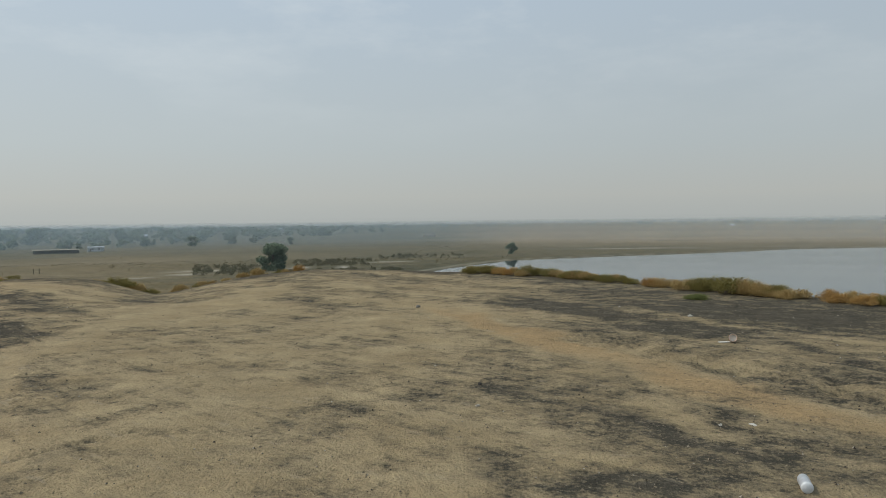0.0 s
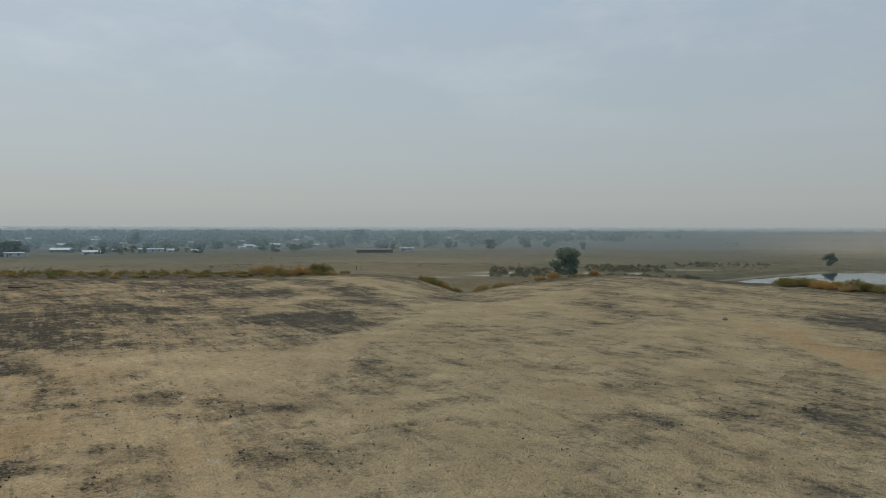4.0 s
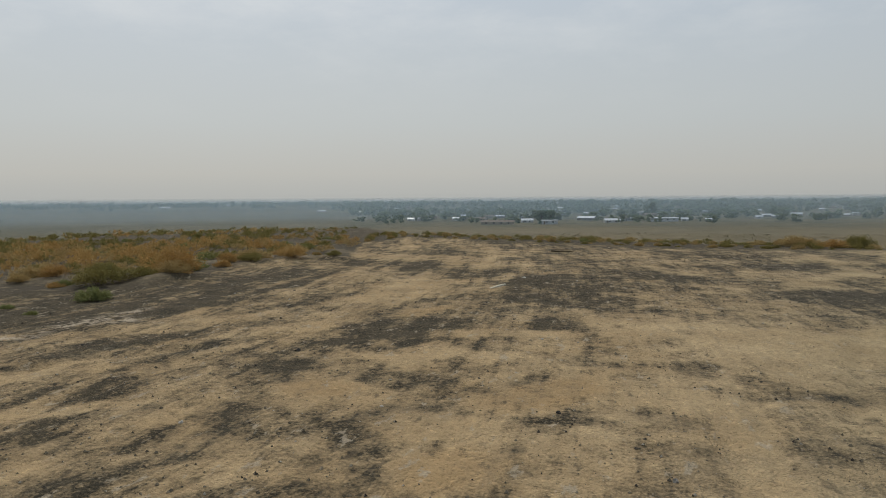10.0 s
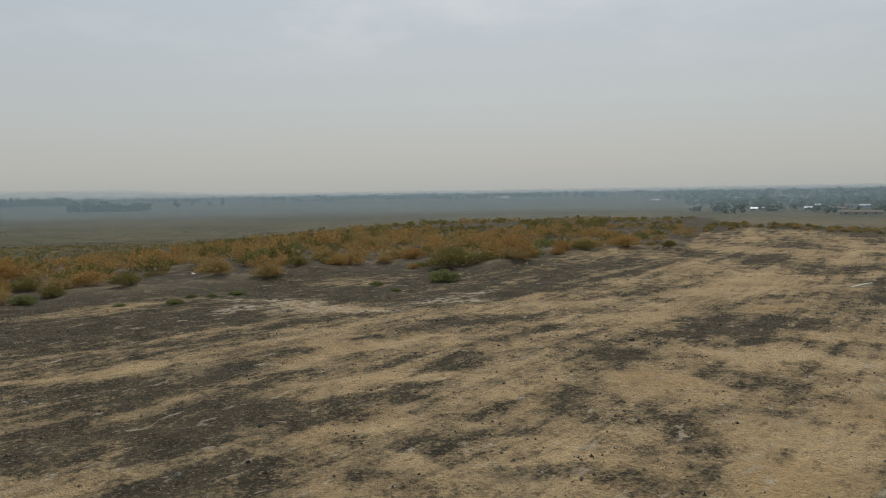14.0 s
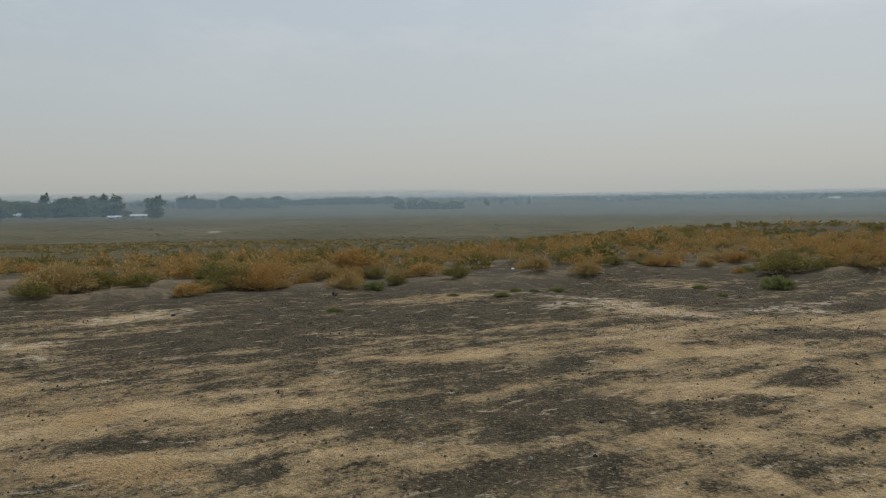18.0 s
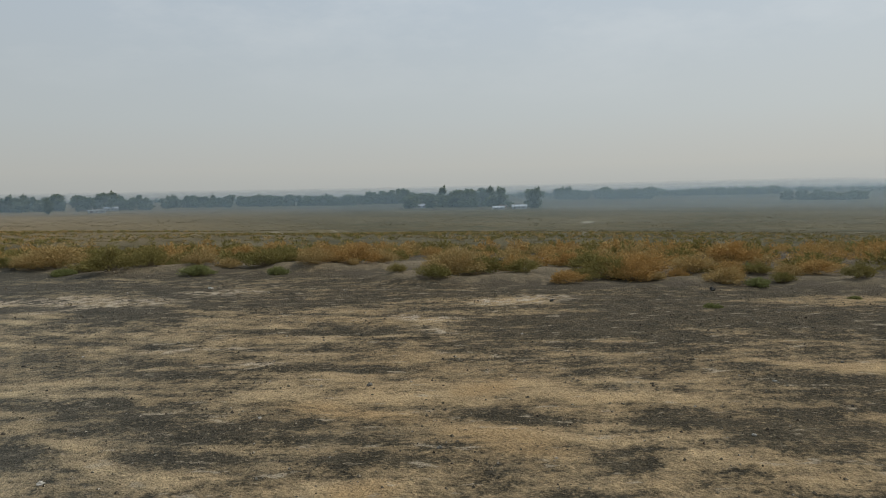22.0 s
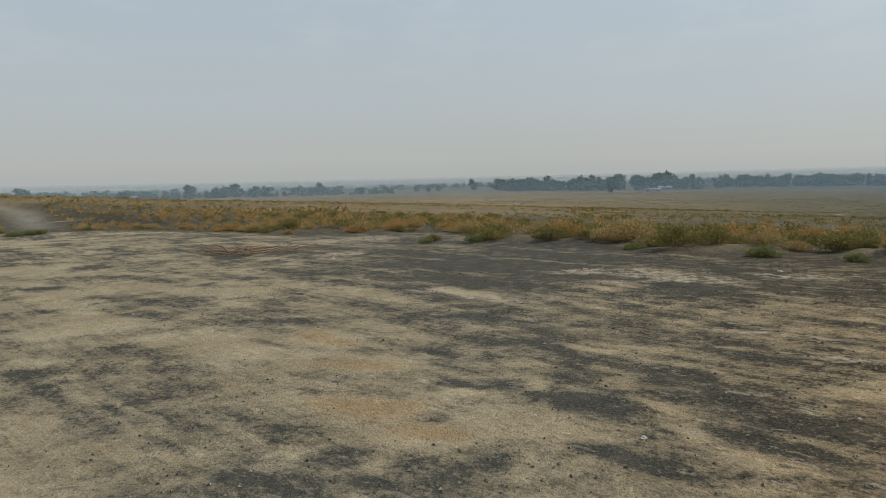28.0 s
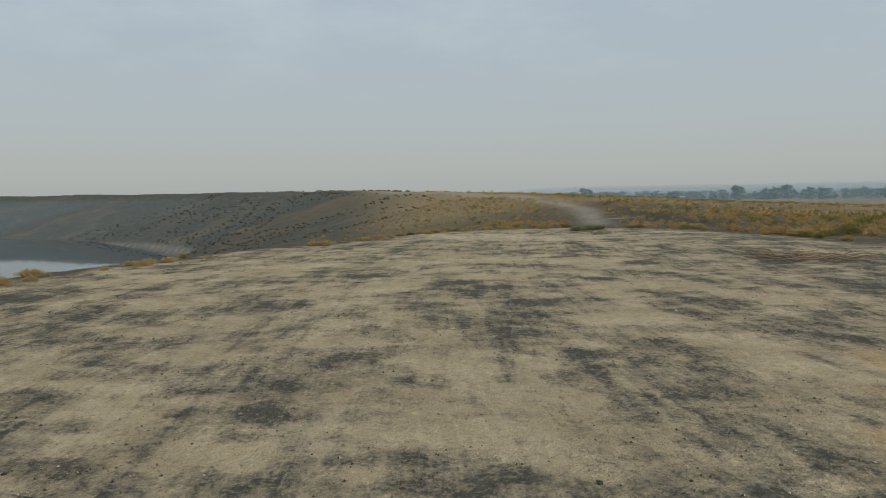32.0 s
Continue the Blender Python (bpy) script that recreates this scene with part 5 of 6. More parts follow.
def plant_plain():
    """Sagebrush over the plain: small clumps without number."""
    g = np.random.default_rng(5)
    xs, ys = [], []
    for az0, az1, r0, r1, sp in ((-10, 70, 200, 420, 4.0), (-40, 5, 420, 800, 6.5), (66, 100, 70, 170, 2.6), (66, 100, 170, 400, 4.2), (98, 206, 48, 200, 2.7), (98, 206, 200, 340, 3.0), (98, 206, 340, 480, 5.0), (-40, 200, 470, 760, 9.0)):
        n = int(math.radians(az1 - az0) * (r1 * r1 - r0 * r0) / 2 / sp ** 2)
        a, r = np.radians(g.uniform(az0, az1, n)), np.sqrt(g.uniform(r0 * r0, r1 * r1, n))
        xs.append(-r * np.sin(a))
        ys.append(r * np.cos(a))
    x, y = np.concatenate(xs), np.concatenate(ys)
    keep = (lake_depth(x, y) < -6) & (vnoise(x * 0.03, y * 0.03, 66) > 0.2)
    x, y = x[keep], y[keep]
    z = lay(x, y)
    fuller = [np.concatenate(shrub_arrays(720 + i, 9, 3, 0.62, 0.45, 0.22, 0.03, 0.3)) for i in range(6)]
    base = [np.concatenate(shrub_arrays(700 + i, 5, 1, 0.75, 0.6, 0.6, 0.07)) for i in range(6)]
    near_bits, far_bits = [], []
    low = np.array([1.15, 1.15, 0.55])
    for xx, yy, zz in zip(x, y, z):
        s = low * g.uniform(0.4, 1.0) * (1.0 if g.uniform() < 0.96 else 1.7)
        near = xx * xx + yy * yy < 200 ** 2
        s *= 0.62 if xx * xx + yy * yy < 345 ** 2 else 1.0
        t = (fuller if near else base)[int(g.integers(6))] * s
        (near_bits if near and g.uniform() < 0.75 else far_bits).append(t + np.array([xx, yy, zz]))
    tagged(new("sagebrush_plain", tri_mesh("sagebrush", np.concatenate(far_bits), M_SAGE)), "grey-olive sagebrush scattered over the flat plain", "sagebrush", kind="stuff")
    n = 2600
    a, r = np.radians(g.uniform(218.5, 248, n)), np.sqrt(g.uniform(90.0 ** 2, 420.0 ** 2, n))
    bx, by = -r * np.sin(a), r * np.cos(a)
    keep = (lake_depth(bx, by) < -5) & (vnoise(bx * 0.06, by * 0.06, 68) > 0.35)
    bx, by = bx[keep], by[keep]
    tufts = [np.concatenate(shrub_arrays(780 + i, 16, 5, 0.62, 0.5, 0.2, 0.02, 0.35)) for i in range(6)]
    bits = [tufts[int(g.integers(6))] * g.uniform(0.5, 1.15) * (0.45 + 0.55 * float(smooth(np.array(math.hypot(p[0], p[1])), 120.0, 300.0))) + np.array(p) for p in zip(bx, by, lay(bx, by))]
    tagged(new("bluff_shrubs", tri_mesh("bluff_shrubs", np.concatenate(bits), M_DARK_SHRUB)), "small dark shrubs dotted over the grey bluff", "shrubs", kind="stuff")
    tagged(new("dry_brush_slope", tri_mesh("dry_brush", np.concatenate(near_bits), M_DRY_SAGE)), "low dry brush scattered over the slope below the hill", "brush", kind="stuff")


plant_plain()


def plant_thickets():
    """Grey-green willow scrub on the low ground beside the lake's arm."""
    g = np.random.default_rng(15)
    base = [np.concatenate(shrub_arrays(760 + i, 14, 5, 1.3, 1.5, 0.5, 0.04, 0.3)) for i in range(5)]
    out = []
    for a0, a1, d0, d1, n in ((13.2, 18.6, 285, 350, 90), (5.6, 11.3, 330, 390, 95), (3.2, 8.5, 268, 300, 60), (8.5, 13.0, 275, 300, 30), (-1.5, 5.0, 395, 430, 40)):
        for _ in range(n):
            x, y = polar(g.uniform(a0, a1), g.uniform(d0, d1))
            if lake_depth(np.array([x]), np.array([y]))[0] > -4:
                continue
            out.append(base[int(g.integers(5))] * g.uniform(0.5, 1.25) + np.array([x, y, height(x, y)]))
    tagged(new("willow_thicket", tri_mesh("willow_thicket", np.concatenate(out), M_WILLOW)), "dark grey-green willow scrub by the lake", "thicket", kind="stuff")


plant_thickets()


# ---- trees ----
def tube(points, radii, sides=6):
    vs, fs = [], []
    for i, (p, r) in enumerate(zip(points, radii)):
        p = Vector(p)
        q = Vector(points[min(i + 1, len(points) - 1)]) - Vector(points[max(i - 1, 0)])
        e1 = q.orthogonal().normalized()
        e2 = q.normalized().cross(e1)
        for s in range(sides):
            a = 2 * math.pi * s / sides
            vs.append(p + (e1 * math.cos(a) + e2 * math.sin(a)) * r)
        if i:
            o = (i - 1) * sides
            for s in range(sides):
                fs.append((o + s, o + (s + 1) % sides, o + sides + (s + 1) % sides, o + sides + s))
    return vs, fs


def tree_model(seed, lobes, leaves, leaf, slim=1.0, mat=None):
    """A broadleaf tree 1 m high and about 0.9 m wide: tapered trunk with limbs, crown of many small leaves in uneven lobes."""
    g = np.random.default_rng(seed)
    cs, rs = [], []
    for i in range(lobes):
        a, hh = g.uniform(0, 6.28), g.uniform(0.10, 0.86)
        out = g.uniform(0.05, 0.34) * (1.15 - 0.75 * abs(hh - 0.5) * 1.6) * slim
        cs.append((out * math.cos(a), out * math.sin(a), hh))
        rs.append(g.uniform(0.11, 0.19) * (0.75 + 0.25 * slim))
    cs, rs = np.array(cs), np.array(rs)
    vs, fs = tube([(0, 0, -0.02), (0.01, 0, 0.15), (-0.01, 0.01, 0.4), (0, 0, 0.75)], [0.035, 0.026, 0.018, 0.006])
    for c in cs[: lobes // 2]:
        o = len(vs)
        z0 = 0.18 + 0.4 * g.uniform()
        v2, f2 = tube([(0, 0, z0), (c[0] * 0.5, c[1] * 0.5, (z0 + c[2]) / 2 + 0.02), tuple(c)], [0.014, 0.009, 0.003], 5)
        vs += v2
        fs += [tuple(q + o for q in f) for f in f2]
    trunk = raw("trunk", vs, fs, M_BARK, True)
    k = g.integers(0, lobes, leaves)
    d = g.normal(0, 1, (leaves, 3))
    d /= np.linalg.norm(d, axis=1, keepdims=True)
    p = cs[k] + d * rs[k][:, None] * g.uniform(0.45, 1.08, (leaves, 1)) * np.array([1, 1, 0.85])
    d1 = g.normal(0, 1, (leaves, 3))
    d1 /= np.linalg.norm(d1, axis=1, keepdims=True)
    d2 = np.cross(d1, g.normal(0, 1, (leaves, 3)))
    d2 /= np.linalg.norm(d2, axis=1, keepdims=True)
    s = leaf * g.uniform(0.6, 1.4, (leaves, 1))
    t = np.stack([p - d2 * s * 0.5, p + d2 * s * 0.5, p + d1 * s], 1).reshape(-1, 3)
    return trunk, tri_mesh("crown", t, mat or M_LEAF), t


NEAR_TREE = [tree_model(1, 24, 5600, 0.052, 1.0, M_HAZED_LEAF), tree_model(2, 18, 3600, 0.06, 1.0, M_HAZED_LEAF)]
FAR_TREE = [tree_model(10 + i, 13, 700, 0.115, 1.0 if i < 5 else 0.5) for i in range(7)]


def tree(az, d, h, w, model, label, group=""):
    x, y = polar(az, d)
    z = height(x, y)
    e = new("tree")
    s = w / 0.86
    e.matrix_world = pose(x, y, z - 0.07 * h, 0, 0, rng.uniform(0, 360)) @ Matrix.Diagonal((s, s, h * 1.07, 1))
    tagged(e, label, "tree", group)
    child("trunk", model[0], e)
    child("crown", model[1], e)
    return e


TREES_A = [
    (11.57, 718, 7.1, 7.6), (9.4, 1187, 9.9, 12), (8.7, 1190, 9.0, 14), (9.0, 1200, 9.5, 13), (10.63, 1214, 9.2, 7.4), (28.68, 1037, 18.1, 24), (23.48, 875, 17.3, 12.0),
    (18.67, 702, 9.6, 11.7), (15.88, 777, 8.3, 10.6), (14.26, 808, 6.2, 9.8), (54.64, 1076, 9.0, 11.5), (57.2, 1092, 8.3, 12), (56.7, 1080, 7.6, 11), (28.97, 879, 16.1, 16.1),
    (44.78, 828, 15.1, 15), (49.60, 1684, 12.8, 12.8), (68.78, 1502, 10.3, 16.0), (67.55, 1471, 11.2, 13.4), (51.6, 640, 7, 7), (46.9, 600, 6.5, 7), (40.2, 760, 8, 9), (36.5, 840, 10, 11),
]
TREES_B = [
    (105.29, 1341, 13.3, 15), (104.15, 1510, 13.8, 14), (102.95, 1475, 11.2, 14), (102.03, 1522, 16.2, 11.6), (129.93, 780, 22, 23), (173.03, 1222, 19.5, 30), (164.74, 765, 14.0, 9.3),
    (206.87, 1128, 17.2, 27), (206.0, 1041, 10.3, 15), (205.4, 1041, 9.3, 16), (204.57, 970, 8.9, 15), (201.75, 844, 5.8, 9), (200.62, 804, 8.6, 13), (199.43, 942, 10.0, 10.0), (197.9, 931, 8.5, 12),
    (197.1, 925, 7.9, 12), (196.18, 879, 16.1, 20), (194.4, 868, 12.2, 13), (193.7, 868, 13.2, 14), (193.00, 895, 15.7, 17), (191.6, 891, 13.6, 15),
]
TREES_C = [
    (190.7, 891, 12.8, 15), (186.86, 1500, 19, 30), (185.4, 1450, 13, 22), (188.2, 1460, 14, 24), (183.79, 1080, 9.9, 18), (181.5, 1150, 7, 12), (179.5, 1180, 8, 10), (178.6, 1200, 8, 10), (177.7, 1210, 9, 11), (175.17, 1293, 18.7, 22),
    (182.6, 1090, 7, 10),
]
tree(12.89, 316, 11.6, 13.2, NEAR_TREE[0], "lone dark green cottonwood on the scrub plain")
tree(-5.26, 438, 7.2, 6.8, NEAR_TREE[1], "small round tree on the lake shore")
tree(52.9, 560, 11.3, 10.5, NEAR_TREE[1], "dark green tree beside a white trailer house")
tree(52.25, 566, 10.4, 10.0, NEAR_TREE[0], "dark green tree beside a white trailer house")
for _az, _d, _h, _w in TREES_A + TREES_B + TREES_C:
    tree(_az, _d, _h, _w, FAR_TREE[int(rng.integers(5))], "hazy grey-green tree far off on the plain", "trees on the plain")

# groves: heading from, to, distance, height, slimness
GROVES = [(132.3, 139.6, 850, 23.5), (121.2, 128.4, 1480, 23.0), (112.5, 119.8, 1850, 20.0), (164.1, 172.3, 1006, 19.5), (158.9, 162.9, 982, 21.5), (143.9, 157.4, 1150, 18.0),
          (139.0, 143.9, 1262, 24.0), (107.2, 112.3, 1085, 14.5)]


def plant_groves():
    g = np.random.default_rng(21)
    for a0, a1, d, h in GROVES:
        step = math.degrees(h * 0.42 / d)
        a = a0
        while a < a1:
            slim = 5 + int(g.integers(2)) if g.uniform() < 0.12 else int(g.integers(5))
            hh = h * g.uniform(0.62, 1.06)
            tree(a + g.normal(0, 0.2 * step), d + g.normal(0, 22), hh, hh * (g.uniform(0.9, 1.3) if slim < 5 else 0.7), FAR_TREE[slim], "tall tree in a hazy blue-green grove", "trees of the groves")
            a += step * g.uniform(0.7, 1.25)


plant_groves()


def plant_far_woods():
    """Tree belts towards the horizon, too far to tell apart."""
    g = np.random.default_rng(31)
    bits = []
    belts = [(-32, 3, 2900, 9, 0.4), (3, 38, 2500, 12, 0.9), (8, 66, 1900, 12, 0.8), (36, 68, 1350, 11, 0.65), (64, 112, 2600, 12, 0.9), (70, 100, 1800, 8, 0.35), (110, 176, 2500, 15, 0.8), (160, 212, 2400, 14, 0.7),
             (10, 40, 1250, 11, 0.7), (14, 31, 930, 11, 0.75), (5, 68, 1600, 12, 0.85), (30, 68, 1050, 9, 0.6), (66, 108, 2100, 11, 0.6), (112, 165, 1900, 13, 0.7), (38, 68, 2300, 14, 1.0), (40, 66, 800, 7, 0.5), (33, 68, 680, 6, 0.4), (30, 68, 900, 9, 0.5), (178, 206, 1800, 11, 0.35), (34, 68, 620, 6, 0.55), (20, 68, 760, 8, 0.6), (34, 68, 980, 9, 0.7), (178, 206, 1150, 9, 0.5), (180, 207, 960, 6, 0.75), (190, 207, 900, 5, 0.6)]
    belts += [(a0, a1, d - 25, h * 0.55, 1.0) for a0, a1, d, h in GROVES]
    for a0, a1, d, h, dens in belts:
        step = math.degrees(h * 0.8 / d)
        for a in np.arange(a0, a1, step):
            if vnoise(np.array([a * 0.9 + d]), np.array([d * 0.01]), 4)[0] > dens:
                continue
            x, y = polar(a + g.normal(0, step), d * g.uniform(0.93, 1.07))
            hh = h * g.uniform(0.45, 1.15)
            t = FAR_TREE[int(g.integers(5))][2].reshape(-1, 3, 3)
            t = t[g.integers(0, len(t), 90)].copy()
            c = t.mean(axis=1, keepdims=True)
            t = (c + (t - c) * 2.1).reshape(-1, 3)
            wide = hh * g.uniform(1.0, 2.3)
            bits.append(t * np.array([wide, wide, hh]) + np.array([x, y, height(x, y)]))
    print("far wood trees", len(bits))
    tagged(new("far_woods", tri_mesh("far_woods", np.concatenate(bits), M_LEAF)), "bluish tree belts fading into smoke near the horizon", "woods", kind="stuff")


plant_far_woods()


# ---- houses ----
def house(az, d, h, w, style, turn=None):
    """A small building: walls, pitched or flat roof with overhang, door and windows on the long sides."""
    x, y = polar(az, d)
    z = height(x, y)
    e = new({"shed": "open_shed", "trailer": "trailer_house", "barn": "barn"}.get(style, "house"))
    turn = az + (rng.uniform(-25, 25) if turn is None else turn)
    e.matrix_world = pose(x, y, z - 0.1, 0, 0, turn)
    depth = {"trailer": 3.6, "shed": 5.0}.get(style, max(3.5, min(w * 0.6, 10)))
    h = max(h, 2.7)
    wall_mat = {"trailer": M_WHITE_WALL, "barn": M_GREY_WALL, "shed": M_GREY_WALL, "house": M_TAN_WALL, "white": M_WHITE_WALL}[style]
    roof_mat = {"trailer": M_METAL_ROOF, "barn": M_METAL_ROOF, "shed": M_TAN_WALL, "house": M_BROWN_ROOF, "white": M_METAL_ROOF}[style]
    eave = h * (0.9 if style in ("trailer", "shed") else 0.62)
    rise = h - eave
    if style == "shed":
        n = max(4, int(w / 4))
        for i in range(n):
            part("post", box_bm(0.25, 0.25, eave, -w / 2 + w * (i + 0.5) / n, -depth / 2, eave / 2), M_DEADWOOD, e)
        part("wall", box_bm(w, 0.2, eave, 0, depth / 2, eave / 2), M_GREY_WALL, e)
    else:
        bm = bmesh.new()
        pts = [(-w / 2, -depth / 2, 0), (w / 2, -depth / 2, 0), (w / 2, depth / 2, 0), (-w / 2, depth / 2, 0), (-w / 2, -depth / 2, eave), (w / 2, -depth / 2, eave),
               (w / 2, depth / 2, eave), (-w / 2, depth / 2, eave), (-w / 2, 0, h - 0.05), (w / 2, 0, h - 0.05)]
        v = [bm.verts.new(p) for p in pts]
        for f in ((0, 1, 5, 4), (2, 3, 7, 6), (0, 4, 8, 7, 3), (1, 2, 6, 9, 5), (4, 5, 9, 8), (6, 7, 8, 9)):
            bm.faces.new([v[i] for i in f])
        part("wall", bm, wall_mat, e)
    for s in (-1, 1):
        bm = bmesh.new()
        o = 0.35
        slope = rise / (depth / 2)
        p = [(-w / 2 - o, s * (depth / 2 + o), eave - slope * o), (w / 2 + o, s * (depth / 2 + o), eave - slope * o), (w / 2 + o, 0, h), (-w / 2 - o, 0, h)]
        lo = [bm.verts.new(q) for q in p]
        up = [bm.verts.new((q[0], q[1], q[2] + 0.14)) for q in p]
        bm.faces.new(lo)
        bm.faces.new(up)
        for i in range(4):
            bm.faces.new((lo[i], lo[(i + 1) % 4], up[(i + 1) % 4], up[i]))
        bmesh.ops.recalc_face_normals(bm, faces=list(bm.faces))
        part("roof", bm, roof_mat, e)
    if style != "shed":
        n = max(1, min(4, int(w / 4)))
        for i in range(n):
            wx = -w / 2 + w * (i + 0.75) / (n + 0.5)
            part("window", box_bm(1.2, 0.1, 0.9, wx, -depth / 2 - 0.03, eave * 0.6), M_GLASS_DARK, e)
        part("door", box_bm(3.0 if style == "barn" else 0.95, 0.1, min(2.05, eave - 0.2), -w / 2 + w * 0.12 + 0.5, -depth / 2 - 0.04, min(2.05, eave - 0.2) / 2 + 0.1), M_BROWN_ROOF, e)
    names = {"trailer": "white trailer house with a flat pale roof on the plain", "barn": "grey barn with a bright metal roof on the plain", "shed": "long open-fronted shed with a pale metal roof",
             "house": "tan house with a brown roof among trees", "white": "white house with a bright metal roof on the plain"}
    tagged(e, names[style], "shed" if style == "shed" else "house", "buildings on the plain")


HOUSES_A = [(62.85, 663, 2.8, 6.0), (62.04, 659, 2.7, 7.0), (61.12, 702, 2.9, 5.9), (59.40, 674, 2.7, 6.2), (56.71, 852, 2.9, 11.7), (56.42, 733, 2.9, 8.4), (56.04, 1045, 3.2, 14.3), (57.71, 666, 3.0, 15.2),
            (53.96, 603, 3.2, 9.2), (49.45, 651, 3.5, 14.9), (47.61, 588, 3.1, 11.6), (46.45, 643, 2.9, 6.4), (44.86, 804, 2.9, 12.9), (42.41, 635, 2.9, 5.3), (40.61, 619, 2.9, 7.1), (37.41, 722, 2.9, 6.6),
            (62.63, 1896, 4.3, 11.5), (58.64, 2100, 5, 14), (51.80, 2165, 4.9, 14.8), (51.41, 1376, 3.3, 14.7), (46.66, 1230, 3.2, 11.2), (31.75, 1270, 4.8, 17.4), (25.61, 2007, 6.1, 18.3)]
HOUSES_B = [(80.73, 1928, 4.4, 13.2), (69.68, 1199, 3.0, 12.8), (96.02, 2000, 5.0, 11.0), (134.72, 1100, 3.6, 8.9), (132.15, 800, 3.2, 7.7), (96.22, 2188, 5.0, 16.6), (81.02, 1896, 4.3, 17.3),
            (160.83, 950, 4.6, 16), (161.72, 804, 3.2, 15.9), (162.7, 940, 4.4, 12), (132.51, 726, 3.2, 11.0), (199.88, 962, 3.0, 7.3), (190.09, 1150, 3.6, 9.0), (184.27, 1060, 3.0, 10.0), (1.04, 1029, 3.4, 15.7), (-21.29, 2090, 5.4, 12.7),
            (76.6, 2300, 6, 14), (12.4, 2300, 6, 20), (19.4, 2400, 6, 22), (76.76, 2250, 5, 13)]
for _i, (_az, _d, _h, _w) in enumerate(HOUSES_A + HOUSES_B):
    house(_az, _d, _h, _w, ("white", "trailer", "house", "white", "barn")[_i % 5])
for _i in range(58):
    _az = 31 + 36 * rng.uniform()
    house(_az, 720 + 1000 * rng.uniform() ** 1.4, rng.uniform(2.7, 3.8), rng.uniform(5, 13), ("white", "trailer", "barn", "house")[_i % 4])
house(27.5, 588, 2.9, 29, "shed", 0)
house(25.05, 631, 3.8, 11.5, "trailer", 5)
house(22.47, 1300, 5.2, 36, "barn", 0)
house(56.23, 564, 3.0, 25, "house", 0)
house(52.25, 552, 3.1, 11.5, "trailer", 3)
house(43.81, 623, 3.4, 21, "trailer", 0)
house(38.02, 1061, 3.6, 29, "barn", 0)
house(138.7, 836, 4.8, 20, "white", 0)
house(130.9, 760, 4.0, 15, "white", 0)


# ---- stones and litter ----
def stone_mesh(seed, mat, flat=0.7):
    bm = bmesh.new()
    bmesh.ops.create_icosphere(bm, subdivisions=2, radius=1.0)
    g = np.random.default_rng(seed)
    off = g.uniform(0, 50, 3)
    for v in bm.verts:
        k = 0.72 + 0.55 * noise.noise(v.co * 1.1 + Vector(off)) + 0.2 * noise.noise(v.co * 3 + Vector(off))
        v.co = Vector((v.co.x * k, v.co.y * k * 0.85, v.co.z * k * flat))
    me = bpy.data.meshes.new("stone")
    bm.to_mesh(me)
    bm.free()
    me.materials.append(mat)
    return me


STONES = {"dark": [stone_mesh(i, M_CINDER) for i in range(4)], "grey": [stone_mesh(10 + i, M_STONE) for i in range(4)], "pale": [stone_mesh(20 + i, M_PALE_STONE, 0.5) for i in range(3)]}
STONE_LABEL = {"dark": "black cinder lump lying on the sand", "grey": "rough grey stone lying on the gravel", "pale": "pale flat stone lying on dark gravel"}


def stone(kind, x, y, size):
    ob = new("stone", STONES[kind][int(rng.integers(len(STONES[kind])))])
    ob.matrix_world = pose(x, y, height(x, y) + size * 0.2, 0, 0, rng.uniform(0, 360)) @ Matrix.Diagonal((size, size, size, 1))
    tagged(ob, STONE_LABEL[kind], "stone", "stones on the hilltop")


for _k, _x, _y, _s in (("dark", 0.44, 7.95, 0.06), ("grey", -0.44, 15.15, 0.11), ("pale", 4.41, 13.27, 0.10), ("dark", -8.55, 2.92, 0.075), ("dark", -5.0, 3.87, 0.05), ("grey", -4.9, -1.15, 0.05), ("grey", -4.22, -5.43, 0.065),
                       ("dark", -12.0, -6.14, 0.13), ("dark", -9.11, -7.26, 0.08), ("grey", -3.56, -3.8, 0.045), ("pale", -1.45, -5.04, 0.05), ("grey", 4.32, -5.06, 0.05), ("grey", 4.91, -3.94, 0.04),
                       ("dark", 1.97, -4.27, 0.055), ("pale", 3.94, -10.79, 0.055), ("grey", 4.3, 6.6, 0.05), ("pale", 2.35, 6.35, 0.04), ("grey", 6.0, 9.5, 0.06)):
    stone(_k, _x, _y, _s * 0.6)
_g = np.random.default_rng(77)
for _ in range(260):
    _az, _d = _g.uniform(-28, 246), 4.5 + 15 * _g.uniform() ** 1.3
    _x, _y = polar(_az, _d)
    if sandiness(np.array([_x]), np.array([_y]))[0] < _g.uniform(0.25, 0.8):
        stone(("dark", "grey", "dark", "pale")[int(_g.integers(4))], _x, _y, 0.009 + 0.022 * _g.uniform() ** 2)


